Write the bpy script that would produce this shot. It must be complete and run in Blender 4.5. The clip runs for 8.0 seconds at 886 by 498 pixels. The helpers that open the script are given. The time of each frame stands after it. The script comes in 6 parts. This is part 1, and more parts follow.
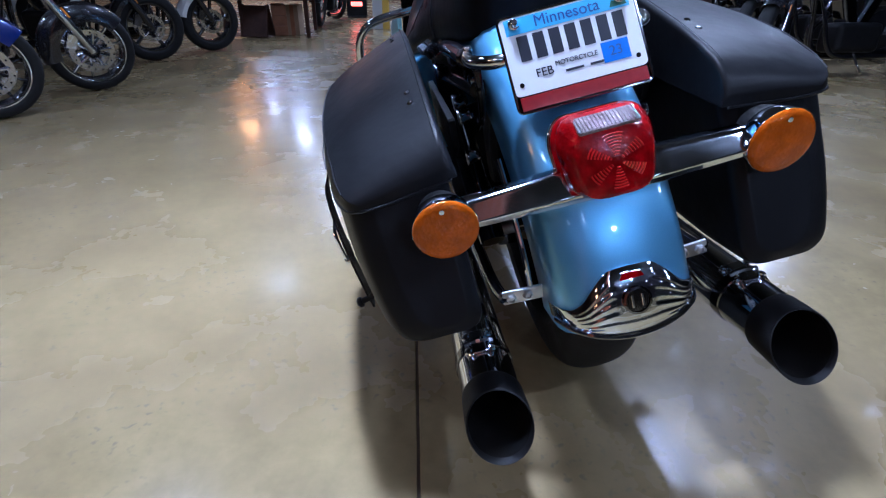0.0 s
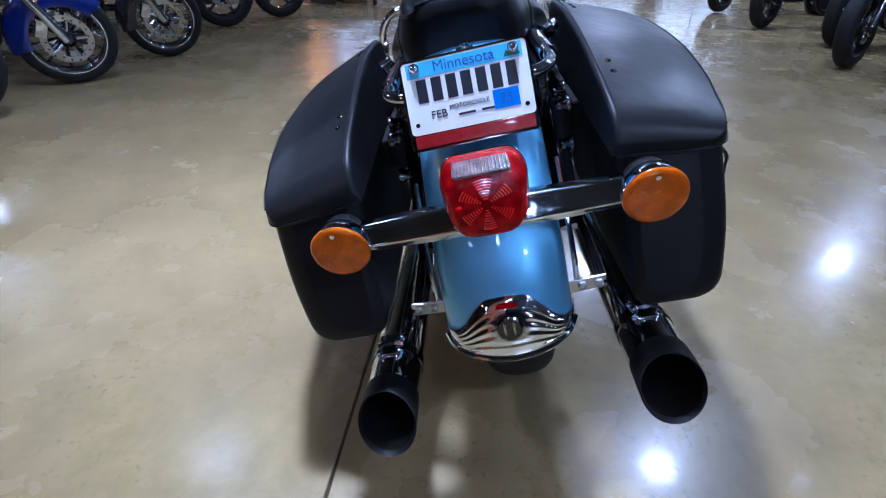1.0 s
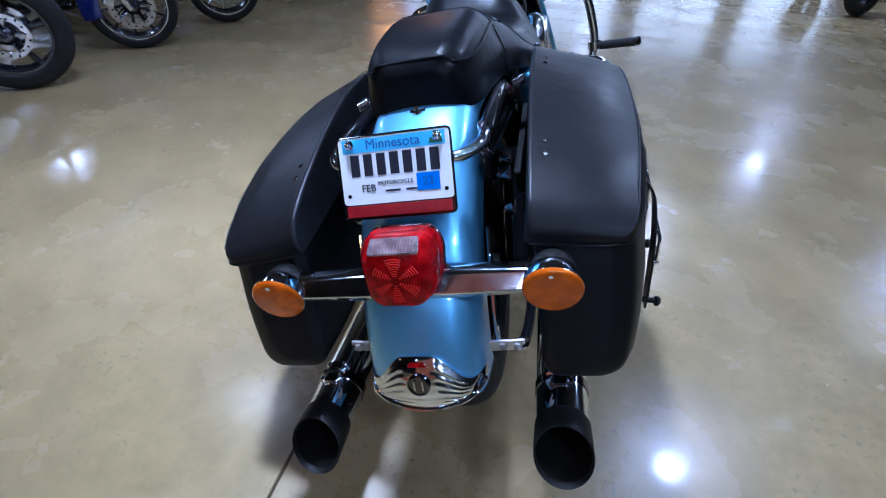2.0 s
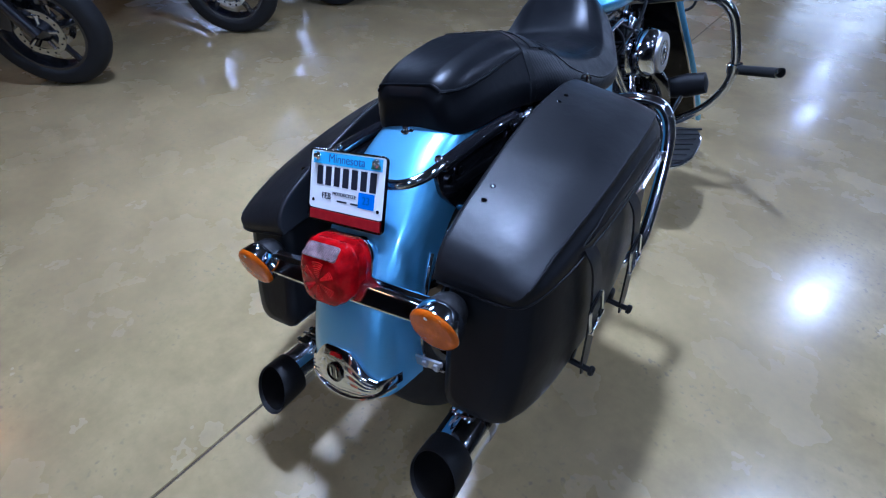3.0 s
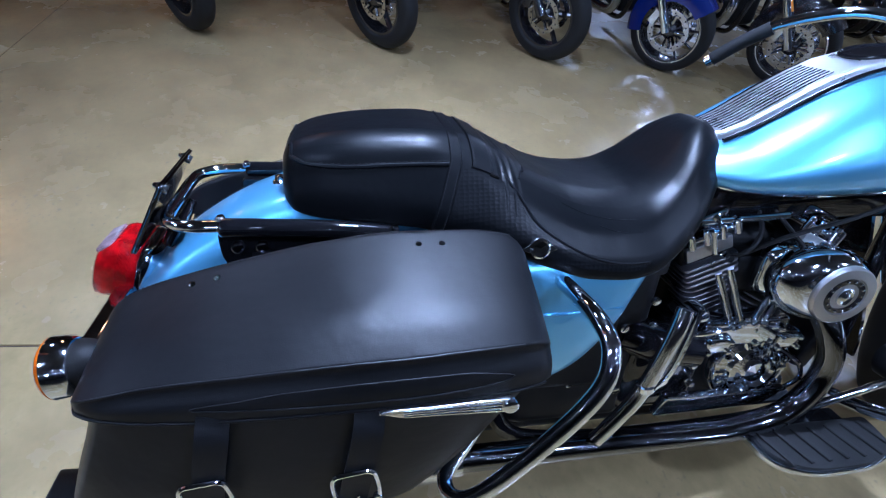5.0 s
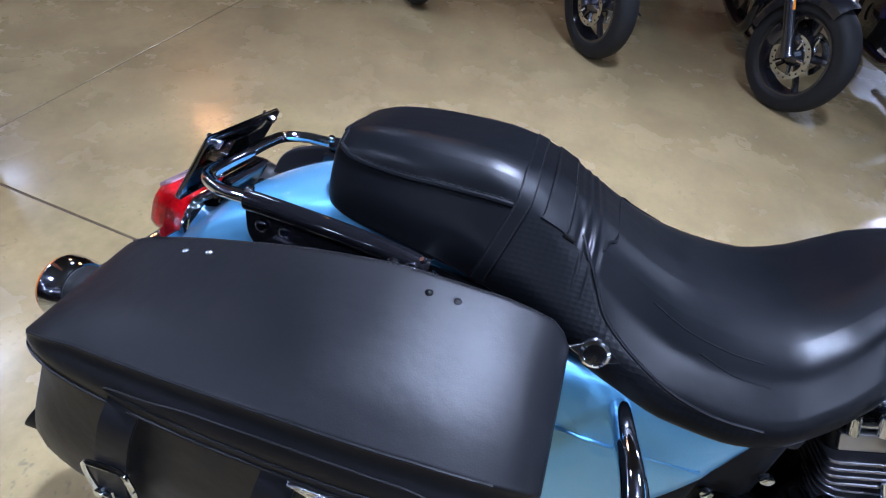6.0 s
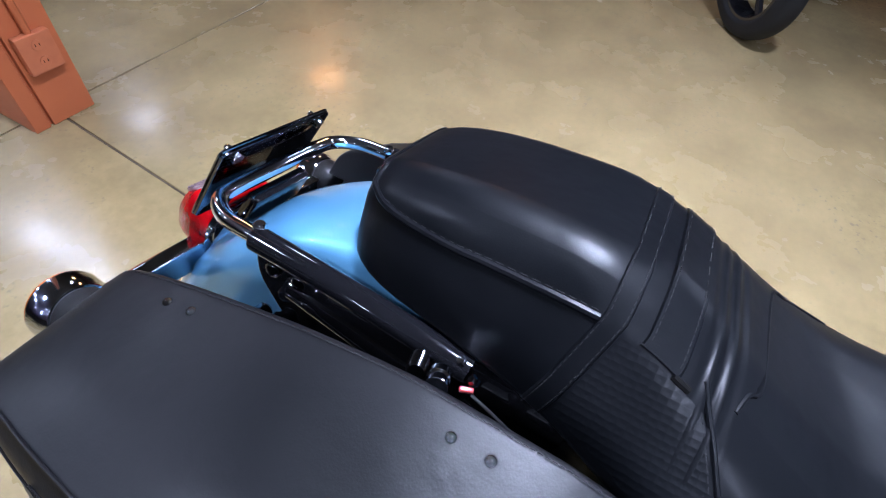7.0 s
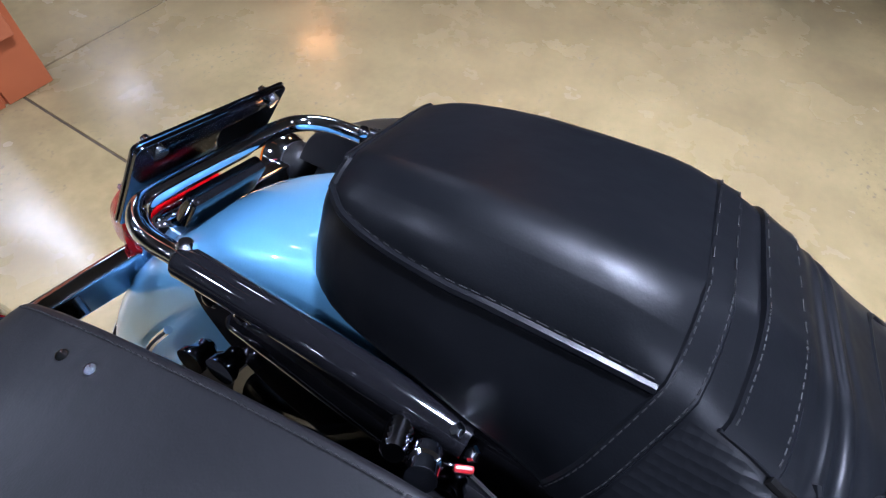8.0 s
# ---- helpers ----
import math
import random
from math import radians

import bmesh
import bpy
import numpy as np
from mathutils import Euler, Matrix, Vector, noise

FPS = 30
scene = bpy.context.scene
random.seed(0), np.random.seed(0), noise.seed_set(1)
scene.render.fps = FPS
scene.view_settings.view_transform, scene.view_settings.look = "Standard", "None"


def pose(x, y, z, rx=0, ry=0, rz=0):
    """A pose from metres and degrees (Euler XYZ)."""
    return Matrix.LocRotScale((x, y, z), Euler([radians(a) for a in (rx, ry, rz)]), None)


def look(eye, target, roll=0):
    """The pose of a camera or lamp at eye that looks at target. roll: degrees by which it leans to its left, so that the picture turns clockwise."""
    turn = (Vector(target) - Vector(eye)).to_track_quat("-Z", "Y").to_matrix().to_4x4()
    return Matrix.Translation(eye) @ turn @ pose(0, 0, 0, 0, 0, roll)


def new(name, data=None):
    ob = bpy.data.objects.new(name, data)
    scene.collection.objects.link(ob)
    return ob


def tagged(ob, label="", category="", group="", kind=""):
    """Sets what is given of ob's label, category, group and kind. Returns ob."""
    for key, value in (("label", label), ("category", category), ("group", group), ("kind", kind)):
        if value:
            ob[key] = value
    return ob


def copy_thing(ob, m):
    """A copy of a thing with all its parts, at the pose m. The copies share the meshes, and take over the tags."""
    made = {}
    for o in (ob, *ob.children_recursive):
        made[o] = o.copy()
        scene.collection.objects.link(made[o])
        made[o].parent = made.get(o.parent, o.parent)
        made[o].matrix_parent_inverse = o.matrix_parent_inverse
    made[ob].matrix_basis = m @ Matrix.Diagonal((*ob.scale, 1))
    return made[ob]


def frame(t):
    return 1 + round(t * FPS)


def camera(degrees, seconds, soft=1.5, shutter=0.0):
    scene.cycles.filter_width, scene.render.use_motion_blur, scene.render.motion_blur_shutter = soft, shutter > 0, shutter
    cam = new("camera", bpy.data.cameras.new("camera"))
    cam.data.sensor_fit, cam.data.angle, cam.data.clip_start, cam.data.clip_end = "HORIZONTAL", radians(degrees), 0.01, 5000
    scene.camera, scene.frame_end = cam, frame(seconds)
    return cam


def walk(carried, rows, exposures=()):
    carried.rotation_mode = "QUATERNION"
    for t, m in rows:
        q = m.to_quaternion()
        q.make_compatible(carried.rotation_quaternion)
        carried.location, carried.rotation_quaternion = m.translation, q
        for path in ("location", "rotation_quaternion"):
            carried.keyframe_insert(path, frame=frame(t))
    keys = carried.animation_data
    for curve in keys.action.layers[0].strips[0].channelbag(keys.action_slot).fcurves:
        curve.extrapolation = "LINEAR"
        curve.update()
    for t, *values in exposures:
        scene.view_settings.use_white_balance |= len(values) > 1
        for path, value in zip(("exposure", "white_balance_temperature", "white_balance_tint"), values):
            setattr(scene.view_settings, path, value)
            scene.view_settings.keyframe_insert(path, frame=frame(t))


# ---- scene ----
cam = camera(82.8, 8.0, soft=1.15)
PATH = [
    (0, (-0.246, -0.7, 0.75), (-0.014, 1.036, -0.217), 1.0),
    (0.5, (-0.119, -0.729, 0.795), (-0.014, 0.996, -0.212), 1.4),
    (1, (-0.008, -0.74, 0.862), (-0.033, 0.942, -0.219), 1.6),
    (1.5, (0.086, -0.694, 0.976), (0.01, 0.926, -0.193), 2.0),
    (1.7, (0.115, -0.687, 1.002), (0.002, 0.916, -0.188), 2.5),
    (2.8, (0.468, -0.602, 1.149), (-0.233, 0.734, -0.164), 2.0),
    (3, (0.533, -0.531, 1.166), (-0.268, 0.721, -0.172), 1.9),
    (3.5, (0.652, -0.358, 1.172), (-0.326, 0.721, -0.199), 4.4),
    (4, (0.785, -0.151, 1.198), (-0.372, 0.692, -0.199), 5.3),
    (4.5, (0.785, 0.053, 1.184), (-0.509, 0.73, -0.182), 6.5),
    (5, (0.734, 0.257, 1.194), (-0.713, 0.641, -0.133), 8.3),
    (5.2, (0.723, 0.323, 1.196), (-0.770, 0.546, -0.116), 8.8),
    (6.3, (0.495, 0.426, 1.134), (-0.841, 0.081, -0.315), 9.6),
    (6.5, (0.455, 0.423, 1.133), (-0.835, 0.022, -0.341), 8.7),
    (7, (0.349, 0.393, 1.104), (-0.819, -0.143, -0.429), 6.8),
    (7.5, (0.291, 0.352, 1.076), (-0.799, -0.204, -0.506), 5.6),
    (8, (0.242, 0.352, 1.033), (-0.835, -0.134, -0.581), 5.5),
]
EXPOSURES = [(0.0, 0.15, 4870, 18), (3.0, 0.05, 4720, 16), (4.5, 0.28, 4650, 15), (5.2, 0.42, 4850, 16), (6.5, 0.64, 5450, 18), (8.0, 0.68, 5600, 18)]
walk(cam, [(t, look(eye, target, roll)) for t, eye, target, roll in PATH], EXPOSURES)


# ---- light ----
world = bpy.data.worlds.new("world")
scene.world = world
world.use_nodes = True
world.node_tree.nodes["Background"].inputs[0].default_value = (0.6, 0.7, 0.9, 1)
world.node_tree.nodes["Background"].inputs[1].default_value = 0.008
LAMP_WATTS = 14.0
LAMP_COLOUR = (0.88, 0.94, 1.06)


# ---- materials ----
def material(name, base, rough=0.5, metal=0.0, base2=None, scale=8.0, rough2=None, bump=0.0, bump_scale=200.0, coat=0.0, spec=0.5, detail=5.0, wave=0.0):
    m = bpy.data.materials.new(name)
    m.use_nodes = True
    nt = m.node_tree
    b = nt.nodes["Principled BSDF"]
    b.inputs["Base Color"].default_value = (*base, 1)
    b.inputs["Roughness"].default_value = rough
    b.inputs["Metallic"].default_value = metal
    b.inputs["Coat Weight"].default_value = coat
    b.inputs["Coat Roughness"].default_value = 0.03
    b.inputs["Specular IOR Level"].default_value = spec
    tc = nt.nodes.new("ShaderNodeTexCoord")
    if base2 or rough2 is not None:
        n = nt.nodes.new("ShaderNodeTexNoise")
        n.inputs["Scale"].default_value = scale
        n.inputs["Detail"].default_value = detail
        nt.links.new(tc.outputs["Object"], n.inputs["Vector"])
        r = nt.nodes.new("ShaderNodeMapRange")
        r.inputs[1].default_value, r.inputs[2].default_value = 0.3, 0.7
        nt.links.new(n.outputs["Fac"], r.inputs[0])
        if base2:
            mx = nt.nodes.new("ShaderNodeMix")
            mx.data_type = "RGBA"
            mx.inputs[6].default_value, mx.inputs[7].default_value = (*base, 1), (*base2, 1)
            nt.links.new(r.outputs[0], mx.inputs[0])
            nt.links.new(mx.outputs[2], b.inputs["Base Color"])
        if rough2 is not None:
            mr = nt.nodes.new("ShaderNodeMapRange")
            mr.inputs[3].default_value, mr.inputs[4].default_value = rough, rough2
            nt.links.new(r.outputs[0], mr.inputs[0])
            nt.links.new(mr.outputs[0], b.inputs["Roughness"])
    if bump:
        n2 = nt.nodes.new("ShaderNodeTexNoise")
        n2.inputs["Scale"].default_value = bump_scale
        n2.inputs["Detail"].default_value = 4
        nt.links.new(tc.outputs["Object"], n2.inputs["Vector"])
        bp = nt.nodes.new("ShaderNodeBump")
        bp.inputs["Strength"].default_value = bump
        bp.inputs["Distance"].default_value = 0.002
        nt.links.new(n2.outputs["Fac"], bp.inputs["Height"])
        nt.links.new(bp.outputs[0], b.inputs["Normal"])
        if wave:
            n3 = nt.nodes.new("ShaderNodeTexNoise")
            n3.inputs["Scale"].default_value, n3.inputs["Detail"].default_value = 13, 3
            nt.links.new(tc.outputs["Object"], n3.inputs["Vector"])
            b3 = nt.nodes.new("ShaderNodeBump")
            b3.inputs["Strength"].default_value, b3.inputs["Distance"].default_value = wave, 0.01
            nt.links.new(n3.outputs["Fac"], b3.inputs["Height"])
            nt.links.new(b3.outputs[0], bp.inputs["Normal"])
    return m


def concrete():
    """Polished, sealed concrete: cloudy stains, fine aggregate, uneven gloss."""
    m = bpy.data.materials.new("polished_concrete")
    m.use_nodes = True
    nt = m.node_tree
    b = nt.nodes["Principled BSDF"]
    geo = nt.nodes.new("ShaderNodeNewGeometry")

    def noise_node(scale, detail, rough=0.55, distort=0.0):
        n = nt.nodes.new("ShaderNodeTexNoise")
        n.inputs["Scale"].default_value, n.inputs["Detail"].default_value = scale, detail
        n.inputs["Roughness"].default_value, n.inputs["Distortion"].default_value = rough, distort
        nt.links.new(geo.outputs["Position"], n.inputs["Vector"])
        return n.outputs["Fac"]

    def remap(fac, a, bb, c, d):
        r = nt.nodes.new("ShaderNodeMapRange")
        for i, v in enumerate((a, bb, c, d)):
            r.inputs[i + 1].default_value = v
        nt.links.new(fac, r.inputs[0])
        return r.outputs[0]

    def mix(fac, a, bb, mode="MIX"):
        x = nt.nodes.new("ShaderNodeMix")
        x.data_type, x.blend_type = "RGBA", mode
        for sock, v in ((x.inputs[0], fac), (x.inputs[6], a), (x.inputs[7], bb)):
            if isinstance(v, (tuple, float)):
                sock.default_value = v
            else:
                nt.links.new(v, sock)
        return x.outputs[2]

    cloud = remap(noise_node(1.0, 4, 0.5, 0.1), 0.30, 0.70, 0, 1)
    col = mix(cloud, (0.250, 0.187, 0.087, 1), (0.348, 0.265, 0.125, 1))
    patch = remap(noise_node(2.2, 4, 0.52, 0.1), 0.40, 0.80, 0, 0.55)
    col = mix(patch, col, (0.168, 0.118, 0.058, 1))
    mid = remap(noise_node(6.5, 4, 0.56, 0.1), 0.32, 0.70, 0.82, 1.02)
    col = mix(1.0, col, mid, "MULTIPLY")
    fine = remap(noise_node(32, 3, 0.62), 0.3, 0.72, 0.92, 1.05)
    col = mix(1.0, col, fine, "MULTIPLY")
    pits = remap(noise_node(60, 1, 0.5), 0.60, 0.72, 0, 0.5)
    gate = remap(noise_node(3.2, 4, 0.65), 0.48, 0.62, 0, 1)
    gm = nt.nodes.new("ShaderNodeMath")
    gm.operation = "MULTIPLY"
    nt.links.new(pits, gm.inputs[0])
    nt.links.new(gate, gm.inputs[1])
    col = mix(gm.outputs[0], col, (0.09, 0.08, 0.065, 1))
    nt.links.new(col, b.inputs["Base Color"])
    nt.links.new(remap(noise_node(2.5, 5, 0.6), 0.3, 0.7, 0.18, 0.33), b.inputs["Roughness"])
    b.inputs["Specular IOR Level"].default_value = 0.42
    b.inputs["Coat Weight"].default_value, b.inputs["Coat Roughness"].default_value = 0.14, 0.09
    bp = nt.nodes.new("ShaderNodeBump")
    bp.inputs["Strength"].default_value, bp.inputs["Distance"].default_value = 0.05, 0.004
    nt.links.new(noise_node(14, 5, 0.6), bp.inputs["Height"])
    nt.links.new(bp.outputs[0], b.inputs["Normal"])
    return m


CONCRETE = concrete()
CHROME = material("chrome", (0.74, 0.79, 0.87), 0.04, 1.0, rough2=0.1, scale=30)
SATIN = material("satin_chrome", (0.88, 0.90, 0.94), 0.2, 1.0, rough2=0.28, scale=30)
BRUSHED = material("brushed_chrome", (0.88, 0.90, 0.94), 0.27, 1.0, rough2=0.36, scale=30)
STEEL = material("brushed_steel", (0.5, 0.5, 0.5), 0.3, 1.0, rough2=0.45, scale=40)
DARK_CHROME = material("smoked_chrome", (0.16, 0.165, 0.18), 0.06, 1.0, rough2=0.12, scale=20)
BLUE = material("light_blue_metallic_paint", (0.165, 0.44, 0.71), 0.36, 0.66, base2=(0.185, 0.47, 0.75), scale=600, coat=1.0)
LEATHER = material("black_leather", (0.0052, 0.0054, 0.0062), 0.34, 0.0, base2=(0.0068, 0.0069, 0.0078), scale=6, rough2=0.48, bump=0.08, bump_scale=550, spec=0.2, wave=0.24)
SEAT_LEATHER = material("seat_leather", (0.0030, 0.0034, 0.0042), 0.28, 0.0, base2=(0.0042, 0.0046, 0.0056), scale=9, rough2=0.40, bump=0.055, bump_scale=650, spec=0.125, wave=0.24)
BLACK_GLOSS = material("black_gloss_paint", (0.005, 0.005, 0.006), 0.05, 0.0, rough2=0.10, scale=12, coat=0.5, spec=0.35)
BLACK_MATT = material("black_powder_coat", (0.0045, 0.0045, 0.005), 0.42, 0.0, rough2=0.55, scale=20, bump=0.12, bump_scale=500, spec=0.22)
CAP_BLACK = material("heat_proof_black", (0.004, 0.004, 0.0045), 0.46, 0.0, base2=(0.009, 0.0085, 0.008), rough2=0.6, scale=18, bump=0.15, bump_scale=420, spec=0.2)
THREAD = material("dark_thread", (0.014, 0.014, 0.015), 0.6, 0.0, base2=(0.02, 0.02, 0.02), scale=200, spec=0.2)
FIN = material("cast_fin_edge", (0.22, 0.22, 0.24), 0.25, 0.9, rough2=0.42, scale=30)
# Soot in the mufflers; elsewhere flat black that paints the dark of holes.
BORE = material("soot_and_hole_shade", (0.003, 0.003, 0.003), 0.9, 0.0, base2=(0.006, 0.005, 0.004), scale=30, spec=0.08)
RUBBER = material("tyre_rubber", (0.006, 0.006, 0.0062), 0.6, 0.0, base2=(0.010, 0.010, 0.010), scale=15, rough2=0.75, bump=0.2, bump_scale=160, spec=0.3)
WHITE_PLATE = material("plate_white", (0.78, 0.8, 0.82), 0.35, 0.0, base2=(0.74, 0.76, 0.78), scale=30)
PLATE_BLUE = material("plate_blue", (0.08, 0.42, 0.75), 0.35, 0.0, base2=(0.12, 0.48, 0.78), scale=30)
INK = material("plate_ink", (0.008, 0.01, 0.02), 0.4, 0.0, base2=(0.012, 0.014, 0.025), scale=60)
INK_BLUE = material("plate_ink_blue", (0.02, 0.08, 0.3), 0.4, 0.0, base2=(0.025, 0.09, 0.32), scale=60)
STICKER = material("sticker_blue", (0.01, 0.16, 0.65), 0.3, 0.0, base2=(0.015, 0.18, 0.68), scale=60)
TREE_GREEN = material("plate_green", (0.02, 0.12, 0.08), 0.4, 0.0, base2=(0.03, 0.14, 0.09), scale=60)
REFLECTOR = material("red_reflector", (0.22, 0.006, 0.01), 0.25, 0.0, base2=(0.28, 0.01, 0.012), scale=80, coat=0.4)
TERRACOTTA = material("terracotta_paint", (0.43, 0.115, 0.038), 0.42, 0.0, base2=(0.38, 0.098, 0.032), scale=5, rough2=0.55, bump=0.1, bump_scale=60)
ROTOR = material("brake_rotor", (0.55, 0.57, 0.61), 0.10, 1.0, rough2=0.22, scale=60)
PARK_BLUE = material("deep_blue_paint", (0.004, 0.014, 0.16), 0.25, 0.3, base2=(0.006, 0.02, 0.19), scale=300, coat=1.0)
PARK_BLACK = material("parked_black_paint", (0.01, 0.01, 0.012), 0.2, 0.0, rough2=0.28, scale=10, coat=0.8)
PARK_WHITE = material("parked_white_paint", (0.7, 0.7, 0.68), 0.25, 0.0, base2=(0.66, 0.66, 0.65), scale=9, coat=0.8)
AMBER_SOLID = material("amber_reflector", (0.75, 0.22, 0.015), 0.25, 0.0, base2=(0.8, 0.26, 0.02), scale=90, coat=0.5)
WALL = material("dark_red_wall_paint", (0.10, 0.03, 0.025), 0.6, 0.0, base2=(0.085, 0.027, 0.022), scale=2, bump=0.1, bump_scale=40)
WALL_GREY = material("grey_wall_paint", (0.42, 0.415, 0.405), 0.6, 0.0, base2=(0.38, 0.375, 0.365), scale=2, bump=0.1, bump_scale=40)
WALL_DARK = material("charcoal_wall_paint", (0.10, 0.10, 0.105), 0.6, 0.0, base2=(0.085, 0.085, 0.09), scale=2, bump=0.1, bump_scale=40)
CEILING = material("ceiling_paint", (0.045, 0.046, 0.05), 0.8, 0.0, base2=(0.036, 0.037, 0.04), scale=2)
WOOD = material("crate_wood", (0.28, 0.11, 0.045), 0.5, 0.0, base2=(0.2, 0.075, 0.03), scale=12, bump=0.2, bump_scale=60)
DARK_WOOD = material("dark_stained_wood", (0.05, 0.022, 0.014), 0.45, 0.0, base2=(0.03, 0.014, 0.010), scale=14, bump=0.15, bump_scale=60, spec=0.2)
CARDBOARD = material("brown_board", (0.30, 0.20, 0.12), 0.7, 0.0, base2=(0.26, 0.17, 0.10), scale=10)
YELLOW = material("yellow_paint", (0.55, 0.36, 0.05), 0.45, 0.0, base2=(0.5, 0.32, 0.045), scale=6)
JOINT = material("joint_filler", (0.045, 0.033, 0.022), 0.85, 0.0, base2=(0.085, 0.062, 0.040), scale=22, spec=0.08)
OUTLET = material("outlet_plate", (0.45, 0.135, 0.055), 0.4, 0.0, base2=(0.41, 0.12, 0.05), scale=40)


def lens_material(name, colour, rough, through_light=0.6, relief=0.45, facet=260, dark=0.45, coat=0.3, spec=0.25):
    m = bpy.data.materials.new(name)
    m.use_nodes = True
    nt = m.node_tree
    b = nt.nodes["Principled BSDF"]
    b.inputs["Base Color"].default_value = (*colour, 1)
    b.inputs["Roughness"].default_value = rough
    b.inputs["Transmission Weight"].default_value = through_light
    b.inputs["Coat Weight"].default_value = coat
    b.inputs["Specular IOR Level"].default_value = spec
    tc = nt.nodes.new("ShaderNodeTexCoord")
    n = nt.nodes.new("ShaderNodeTexNoise")
    n.inputs["Scale"].default_value = 45
    nt.links.new(tc.outputs["Object"], n.inputs["Vector"])
    tone = nt.nodes.new("ShaderNodeMapRange")
    tone.inputs[1].default_value, tone.inputs[2].default_value = 0.38, 0.62
    nt.links.new(n.outputs["Fac"], tone.inputs[0])
    mx = nt.nodes.new("ShaderNodeMix")
    mx.data_type = "RGBA"
    mx.inputs[6].default_value, mx.inputs[7].default_value = (*[c * dark for c in colour], 1), (*colour, 1)
    nt.links.new(tone.outputs[0], mx.inputs[0])
    nt.links.new(mx.outputs[2], b.inputs["Base Color"])
    v = nt.nodes.new("ShaderNodeTexVoronoi")
    v.inputs["Scale"].default_value = facet
    nt.links.new(tc.outputs["Object"], v.inputs["Vector"])
    bp = nt.nodes.new("ShaderNodeBump")
    bp.inputs["Strength"].default_value, bp.inputs["Distance"].default_value = relief, 0.002
    nt.links.new(v.outputs["Distance"], bp.inputs["Height"])
    nt.links.new(bp.outputs[0], b.inputs["Normal"])
    return m


RED_LENS = lens_material("red_lens", (0.52, 0.002, 0.005), 0.08, 0.38, 0.16, 230, 0.55, 0.16, 0.2)
# Brighter copy of the lens red: the prisms' inner reflection put into the colour.
RED_FACET_LIT = lens_material("red_prism_lit", (0.72, 0.012, 0.010), 0.10, 0.2, 0.2, 400, 0.8)
CLEAR_LENS = lens_material("clear_lens", (0.46, 0.32, 0.33), 0.10, 0.45, 0.35, 360)
AMBER_LENS = lens_material("amber_lens", (0.62, 0.115, 0.0), 0.09, 0.2, 0.28, 200, 0.72, 0.25, 0.2)
LAMP_GLASS = bpy.data.materials.new("lamp_diffuser")
LAMP_GLASS.use_nodes = True
LAMP_GLASS.node_tree.nodes["Principled BSDF"].inputs["Emission Color"].default_value = (*LAMP_COLOUR, 1)
LAMP_GLASS.node_tree.nodes["Principled BSDF"].inputs["Emission Strength"].default_value = 80.0
SPOT_GLASS = LAMP_GLASS.copy()
SPOT_GLASS.name = "spot_bulb"
SPOT_GLASS.node_tree.nodes["Principled BSDF"].inputs["Emission Strength"].default_value = 90.0
DIM_GLASS = LAMP_GLASS.copy()
DIM_GLASS.name = "dimmed_lamp_diffuser"
DIM_GLASS.node_tree.nodes["Principled BSDF"].inputs["Emission Strength"].default_value = 9.0
DAYLIGHT = bpy.data.materials.new("bright_window")
DAYLIGHT.use_nodes = True
DAYLIGHT.node_tree.nodes["Principled BSDF"].inputs["Emission Color"].default_value = (0.86, 0.93, 1.0, 1)
DAYLIGHT.node_tree.nodes["Principled BSDF"].inputs["Emission Strength"].default_value = 2.6
ORANGE_GLOW = bpy.data.materials.new("orange_sign_glow")
ORANGE_GLOW.use_nodes = True
ORANGE_GLOW.node_tree.nodes["Principled BSDF"].inputs["Emission Color"].default_value = (1.0, 0.30, 0.05, 1)
ORANGE_GLOW.node_tree.nodes["Principled BSDF"].inputs["Emission Strength"].default_value = 20.0
RED_GLOW = ORANGE_GLOW.copy()
RED_GLOW.name = "red_sign_glow"
RED_GLOW.node_tree.nodes["Principled BSDF"].inputs["Emission Color"].default_value = (1.0, 0.09, 0.03, 1)
RED_GLOW.node_tree.nodes["Principled BSDF"].inputs["Emission Strength"].default_value = 4.0
ORANGE_GLOW.name = "warm_lamp_glow"


# ---- mesh tools ----
def part(name, bm, mat, parent=None, label="", angle=38, m=None, firm=True):
    me = bpy.data.meshes.new(name)
    bmesh.ops.recalc_face_normals(bm, faces=bm.faces)
    bm.to_mesh(me)
    bm.free()
    for p in me.polygons:
        p.use_smooth = True
    me.set_sharp_from_angle(angle=radians(angle))
    me.materials.append(mat)
    ob = new(name, me)
    if firm:
        wn = ob.modifiers.new("firm_faces", "WEIGHTED_NORMAL")
        wn.keep_sharp = True
    if parent:
        ob.parent = parent
    if m is not None:
        ob.matrix_basis = m
    if label:
        ob["label"] = label
    return ob


def thing(name, label, category, m=None, group="", kind=""):
    ob = new(name)
    ob.empty_display_size = 0.1
    if m is not None:
        ob.matrix_basis = m
    return tagged(ob, label, category, group, kind)


def box(size, m=None, bevel=0.003, seg=2, bm=None):
    bm = bm or bmesh.new()
    mm = (m or Matrix()) @ Matrix.Diagonal((*size, 1))
    r = bmesh.ops.create_cube(bm, size=1, matrix=mm)
    if bevel:
        edges = list({e for v in r["verts"] for e in v.link_edges})
        bmesh.ops.bevel(bm, geom=edges, offset=bevel, segments=seg, affect="EDGES", profile=0.5)
    return bm


def at(x, y, z, rx=0, ry=0, rz=0):
    return pose(x, y, z, rx, ry, rz)


